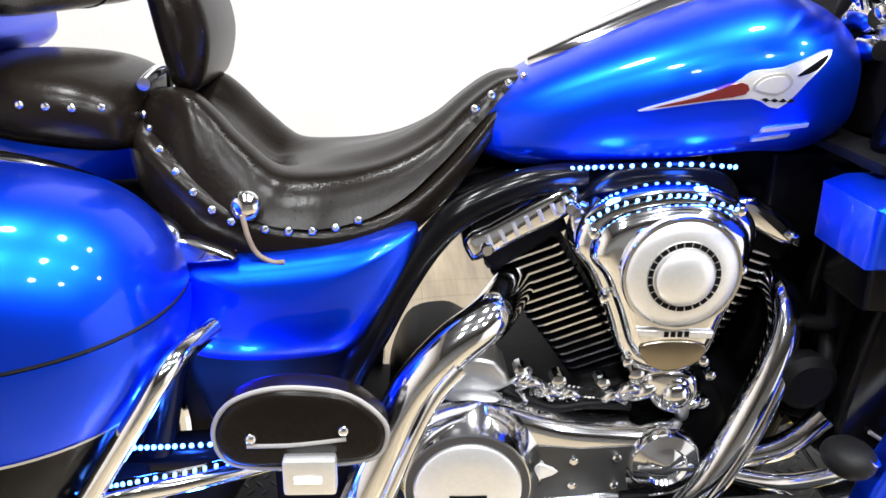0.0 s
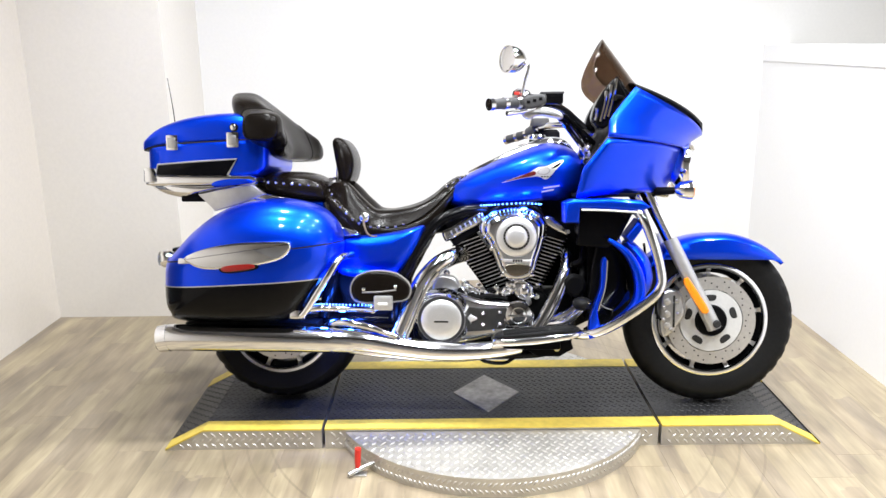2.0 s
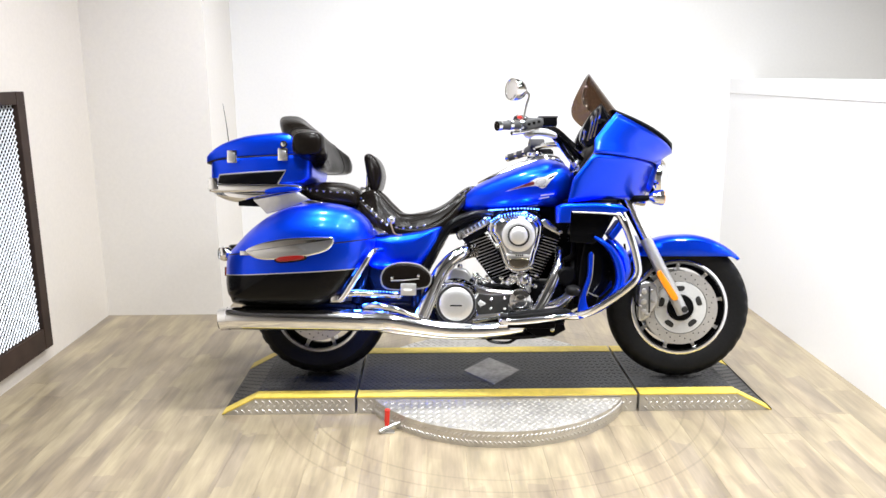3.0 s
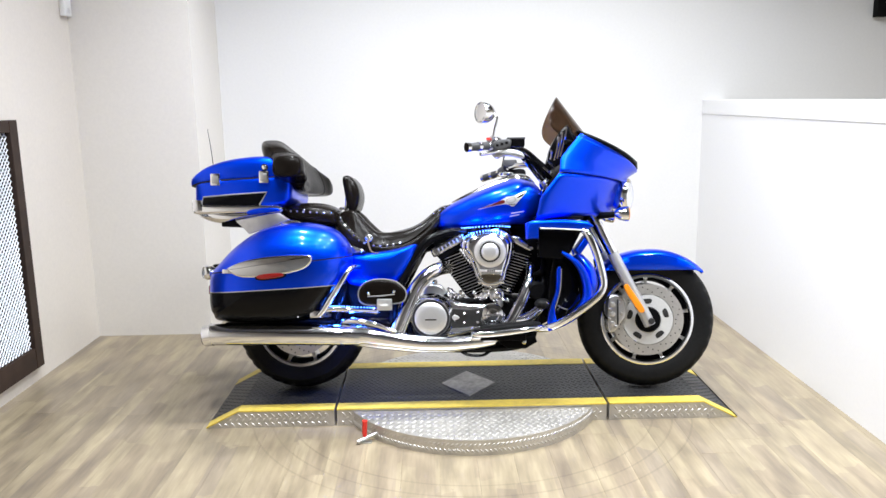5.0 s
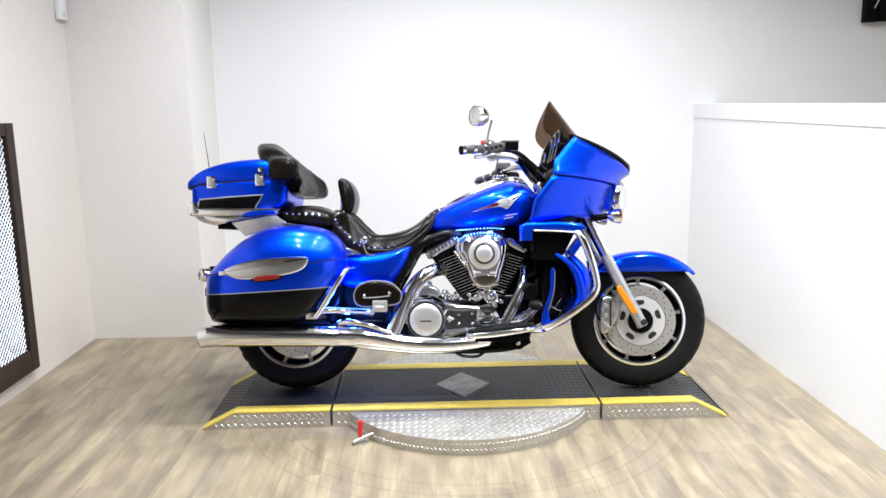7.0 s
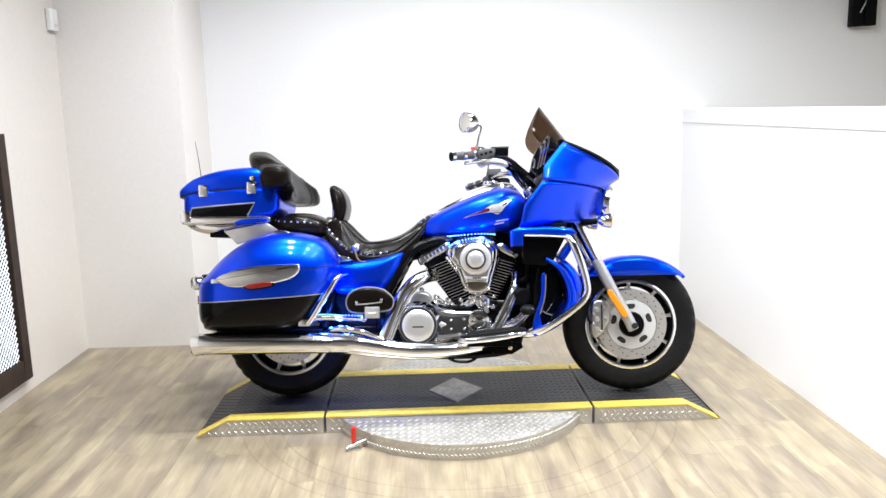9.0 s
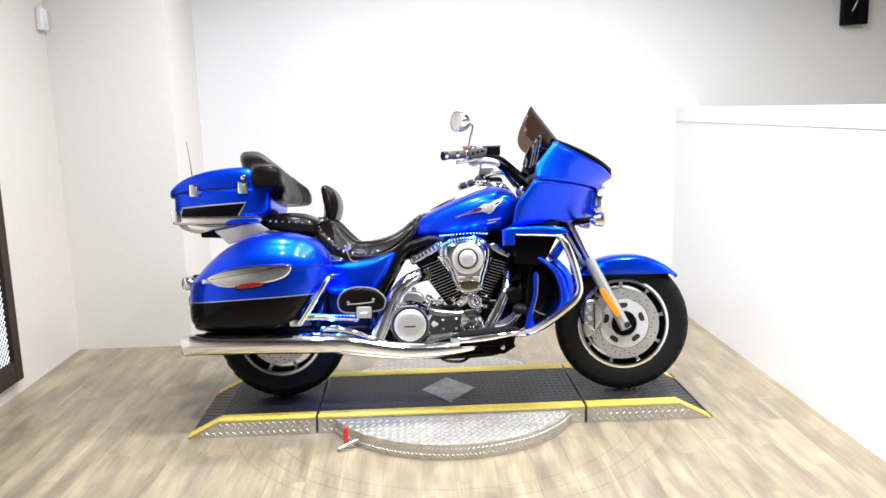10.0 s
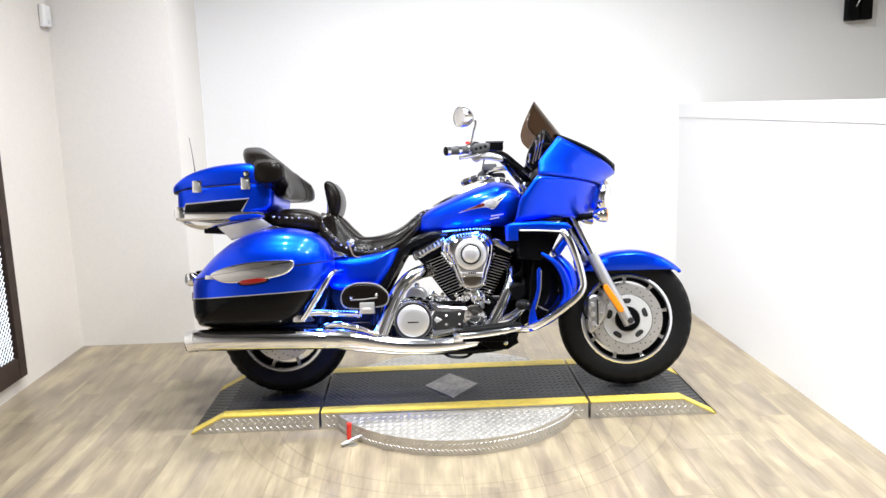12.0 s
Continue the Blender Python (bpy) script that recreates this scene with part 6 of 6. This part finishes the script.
for s in (-1, 1):
    def both(bm):
        return bm if s < 0 else mirrored(bm)
    part("side_panel", both(cushion([(-1.226, 0.868), (-1.214, 0.908), (-1.08, 0.918), (-0.922, 0.927), (-0.957, 0.870)], -0.2215, -0.19, 0.003, smooth=False)), BLACK, trunk, "black side panel")
    edge = [(-1.226, 0.868), (-1.214, 0.908), (-1.08, 0.918), (-0.922, 0.927), (-0.957, 0.870)]
    part("panel_piping", both(tube([(x, -0.2215, z) for x, z in edge], 0.0035, 8, raw=True)), SILVER, trunk, "silver piping")
    for x, z in ((-1.155, 0.988), (-0.932, 0.997)):
        latch = part("latch", both(box(x - 0.023, x + 0.023, -0.237, -0.20, z - 0.030, z + 0.027, 0.007)), CHROME, trunk, "silver latch")
        part("latch_face", both(box(x - 0.015, x + 0.015, -0.2395, -0.225, z - 0.020, z + 0.016, 0.003)), ALLOY, latch)
    part("lock", both(lathe([(0.006, -0.226), (0.011, -0.224), (0.011, -0.20)], (-0.932, 0, 1.041), "Y", 16)), CHROME, trunk, "chrome key lock")
    part("lock_ring", both(lathe([(0.0105, -0.2225), (0.015, -0.221), (0.015, -0.20)], (-0.932, 0, 1.041), "Y", 16)), MATTE, trunk)
PAD = [(-0.305, -0.855, -0.778, 1.000, 1.065), (-0.293, -0.876, -0.754, 0.988, 1.084), (-0.245, -0.890, -0.742, 0.982, 1.095), (-0.19, -0.920, -0.736, 0.965, 1.112), (-0.14, -0.965, -0.750, 0.945, 1.145), (-0.07, -0.995, -0.755, 0.935, 1.172), (0.0, -1.005, -0.755, 0.930, 1.188), (0.10, -0.975, -0.738, 0.930, 1.150), (0.19, -0.930, -0.724, 0.930, 1.088), (0.265, -0.89, -0.712, 0.930, 1.030), (0.305, -0.865, -0.713, 0.933, 1.006), (0.322, -0.845, -0.732, 0.942, 0.990)]


def wrap_pad(stations, e=3.2, seg=36, steps=5):
    """A padded roll along y; stations (y, rear, front, low, high)."""
    cols = [smooth_path([(row[0], row[k], 0) for row in stations], steps) for k in (1, 2, 3, 4)]
    rings = []
    for rear, front, low, high in zip(*cols):
        ring = []
        for i in range(seg):
            c, q = math.cos(2 * math.pi * i / seg), math.sin(2 * math.pi * i / seg)
            lean = 0.068 * max(0.0, 1 - (rear.x / 0.25) ** 2)
            q_side, c_side = math.copysign(abs(q) ** (2 / e), q), math.copysign(abs(c) ** (2 / e), c)
            ring.append(Vector(((rear.y + front.y) / 2 + ((front.y - rear.y) / 2 - 0.75 * lean) * c_side - lean * q_side, rear.x, (low.y + high.y) / 2 + (high.y - low.y) / 2 * q_side)))
        rings.append(ring)
    return loft(rings)


rest_pad = part("backrest", wrap_pad(PAD), LEATHER, trunk, "black padded wrap-around passenger backrest", angle=60)
for y, rear, front, low, high in (PAD[3], PAD[8]):
    lean = 0.068 * (1 - (y / 0.25) ** 2)
    mx, mz = (rear + front) / 2, (low + high) / 2
    loop = []
    for i in range(33):
        c, q = math.cos(2 * math.pi * i / 32), math.sin(2 * math.pi * i / 32)
        up = math.copysign(abs(q) ** (2 / 3.2), q)
        loop.append((mx + ((front - rear) / 2 - 0.75 * lean) * math.copysign(abs(c) ** (2 / 3.2), c) - lean * up, y, mz + (high - low) / 2 * up))
    part("seam", tube(loop, 0.0022, 6, raw=True), MATTE, rest_pad)
rack = part("trunk_rack", cushion([(-1.262, 0.834), (-1.260, 0.862), (-1.245, 0.876), (-1.21, 0.873), (-1.08, 0.870), (-0.875, 0.868), (-0.852, 0.852), (-0.862, 0.838), (-0.95, 0.832), (-1.08, 0.832), (-1.20, 0.830)], -0.225, 0.225, 0.012, 2), CHROME, bike, "chrome trunk rack")
part("rack_tray", pillow([(-1.256, 0.836), (-1.10, 0.836), (-0.90, 0.836), (-0.93, 0.826), (-1.0, 0.812), (-1.07, 0.797), (-1.134, 0.785), (-1.215, 0.803)], -0.222, -0.16, 0.20, 3.0, 2.2, 4, 10), CHROME, rack, "chrome tray under the trunk")
part("rack_catch", box(-1.264, -1.222, -0.236, -0.20, 0.842, 0.896, 0.008), CHROME, rack)
part("rack_inset", cushion([(-1.01, 0.842), (-0.96, 0.854), (-0.88, 0.854), (-0.875, 0.840), (-1.0, 0.828)], -0.230, -0.215, 0.003, 4), BLUE, rack, "blue reflective inset")
for s in (-1, 1):
    part("rack_bracket", cushion([(-1.07, 0.800), (-0.87, 0.835), (-0.82, 0.80), (-0.92, 0.762), (-1.009, 0.738)], *((-0.215, -0.20) if s < 0 else (0.20, 0.215)), 0.004, smooth=False), ALLOY, bike, "silver trunk bracket")
part("rack_underside", box(-1.14, -1.05, -0.20, 0.17, 0.772, 0.80, 0.006), MATTE, rack)
ant = part("antenna", tube([(-1.268, 0.1, 1.03), (-1.282, 0.1, 1.15), (-1.300, 0.1, 1.262)], [0.0026, 0.0018, 0.0011], 8), BLACK, bike, "thin black antenna")
part("antenna_base", lathe([(0.009, 0), (0.008, 0.015), (0.004, 0.03)], (-1.267, 0.1, 1.025), "Z", 12), MATTE, ant)

# light strips
GLOW = None


def led_strip(points, count, r=0.0042):
    global GLOW
    if GLOW is None:
        bm = ball((0, 0, 0), 1.0, u=8, v=6)
        GLOW = bpy.data.meshes.new("bulb")
        bm.to_mesh(GLOW)
        bm.free()
        GLOW.materials.append(LED)
    path = smooth_path(points, 12)
    strip = part("led_strip", tube([p + Vector((0, 0.004, 0)) for p in path], 0.0035, 6, raw=True), BLACK, bike, "strip of lit blue bulbs")
    for k in range(count):
        ob = new("bulb", GLOW)
        ob.parent = strip
        i = (len(path) - 1) * k / (count - 1)
        a = path[int(i)]
        ob.location = a.lerp(path[min(int(i) + 1, len(path) - 1)], i % 1)
        ob.scale = (r, r, r)
    return strip


led_strip([(-0.110, -0.132, 0.748), (-0.04, -0.138, 0.755), (0.02, -0.142, 0.759), (0.11, -0.146, 0.764), (0.182, -0.144, 0.760)], 24, 0.0032)
led_strip([(-0.030, -0.218, 0.708), (0.008, -0.218, 0.729), (0.066, -0.218, 0.741), (0.112, -0.218, 0.739), (0.160, -0.218, 0.724)], 18, 0.0028)
led_strip([(-0.655, -0.24, 0.392), (-0.575, -0.24, 0.394), (-0.462, -0.24, 0.400)], 22, 0.0036)
led_strip([(-0.635, -0.352, 0.412), (-0.595, -0.348, 0.417), (-0.52, -0.313, 0.410), (-0.432, -0.262, 0.401)], 24, 0.0028)
led_strip([(-0.580, -0.30, 0.338), (-0.52, -0.315, 0.352), (-0.461, -0.31, 0.344)], 14, 0.0032)
led_strip([(-0.58, -0.33, 0.52), (-0.62, -0.33, 0.455), (-0.66, -0.33, 0.40)], 8, 0.003)
led_strip([(-0.318, -0.20, 0.385), (-0.325, -0.20, 0.355), (-0.335, -0.20, 0.325)], 4, 0.003)

# the strips' own light
for p, watts in (((0.0, -0.20, 0.745), 1.0), ((0.12, -0.20, 0.752), 1.0), ((-0.60, -0.27, 0.392), 2.6), ((-0.50, -0.27, 0.396), 2.6), ((-0.52, -0.325, 0.362), 1.8), ((-0.62, -0.33, 0.46), 0.5), ((-0.325, -0.215, 0.35), 0.35)):
    light = bpy.data.lights.new("led_lamp", "POINT")
    light.energy, light.color, light.shadow_soft_size = watts, (0.02, 0.12, 1.0), 0.015
    lit = new("led_lamp", light)
    lit.parent = bike
    lit.location = p


# ---- floor planks ----
PLANK_W, PLANK_L = 0.152, 1.22


def plank_mesh(length):
    bm = box(-PLANK_W / 2 + 0.0003, PLANK_W / 2 - 0.0003, 0, length - 0.0006, -0.004, 0, 0.0)
    me = bpy.data.meshes.new("plank")
    bm.to_mesh(me)
    bm.free()
    me.materials.append(WOOD)
    return me


floor = bpy.data.objects["floor"]
whole = plank_mesh(PLANK_L)
rng = random.Random(4)
column = 0
x = LEFT + PLANK_W / 2
spare = []
while x < FAR:
    y = NEAR + rng.random() * PLANK_L - PLANK_L
    while y < BACK:
        near = x < RIGHT and y > -3.6 + 0.0
        if near and y + PLANK_L <= BACK:
            ob = new("plank", whole)
            ob.parent = floor
            ob.location = (x, y, 0)
        else:
            spare.append((x, max(y, NEAR), min(y + PLANK_L, BACK)))
        y += PLANK_L
    x += PLANK_W
verts, faces = [], []
for x, a, b in spare:
    if b - a < 0.01:
        continue
    k = len(verts)
    w = PLANK_W / 2 - 0.0008
    verts += [(x - w, a, 0), (x + w, a, 0), (x + w, b - 0.0016, 0), (x - w, b - 0.0016, 0)]
    faces.append((k, k + 1, k + 2, k + 3))
me = bpy.data.meshes.new("plank_rest")
me.from_pydata(verts, [], faces)
me.materials.append(WOOD)
rest = tagged(new("plank_rest", me), kind="stuff")
rest.parent = floor
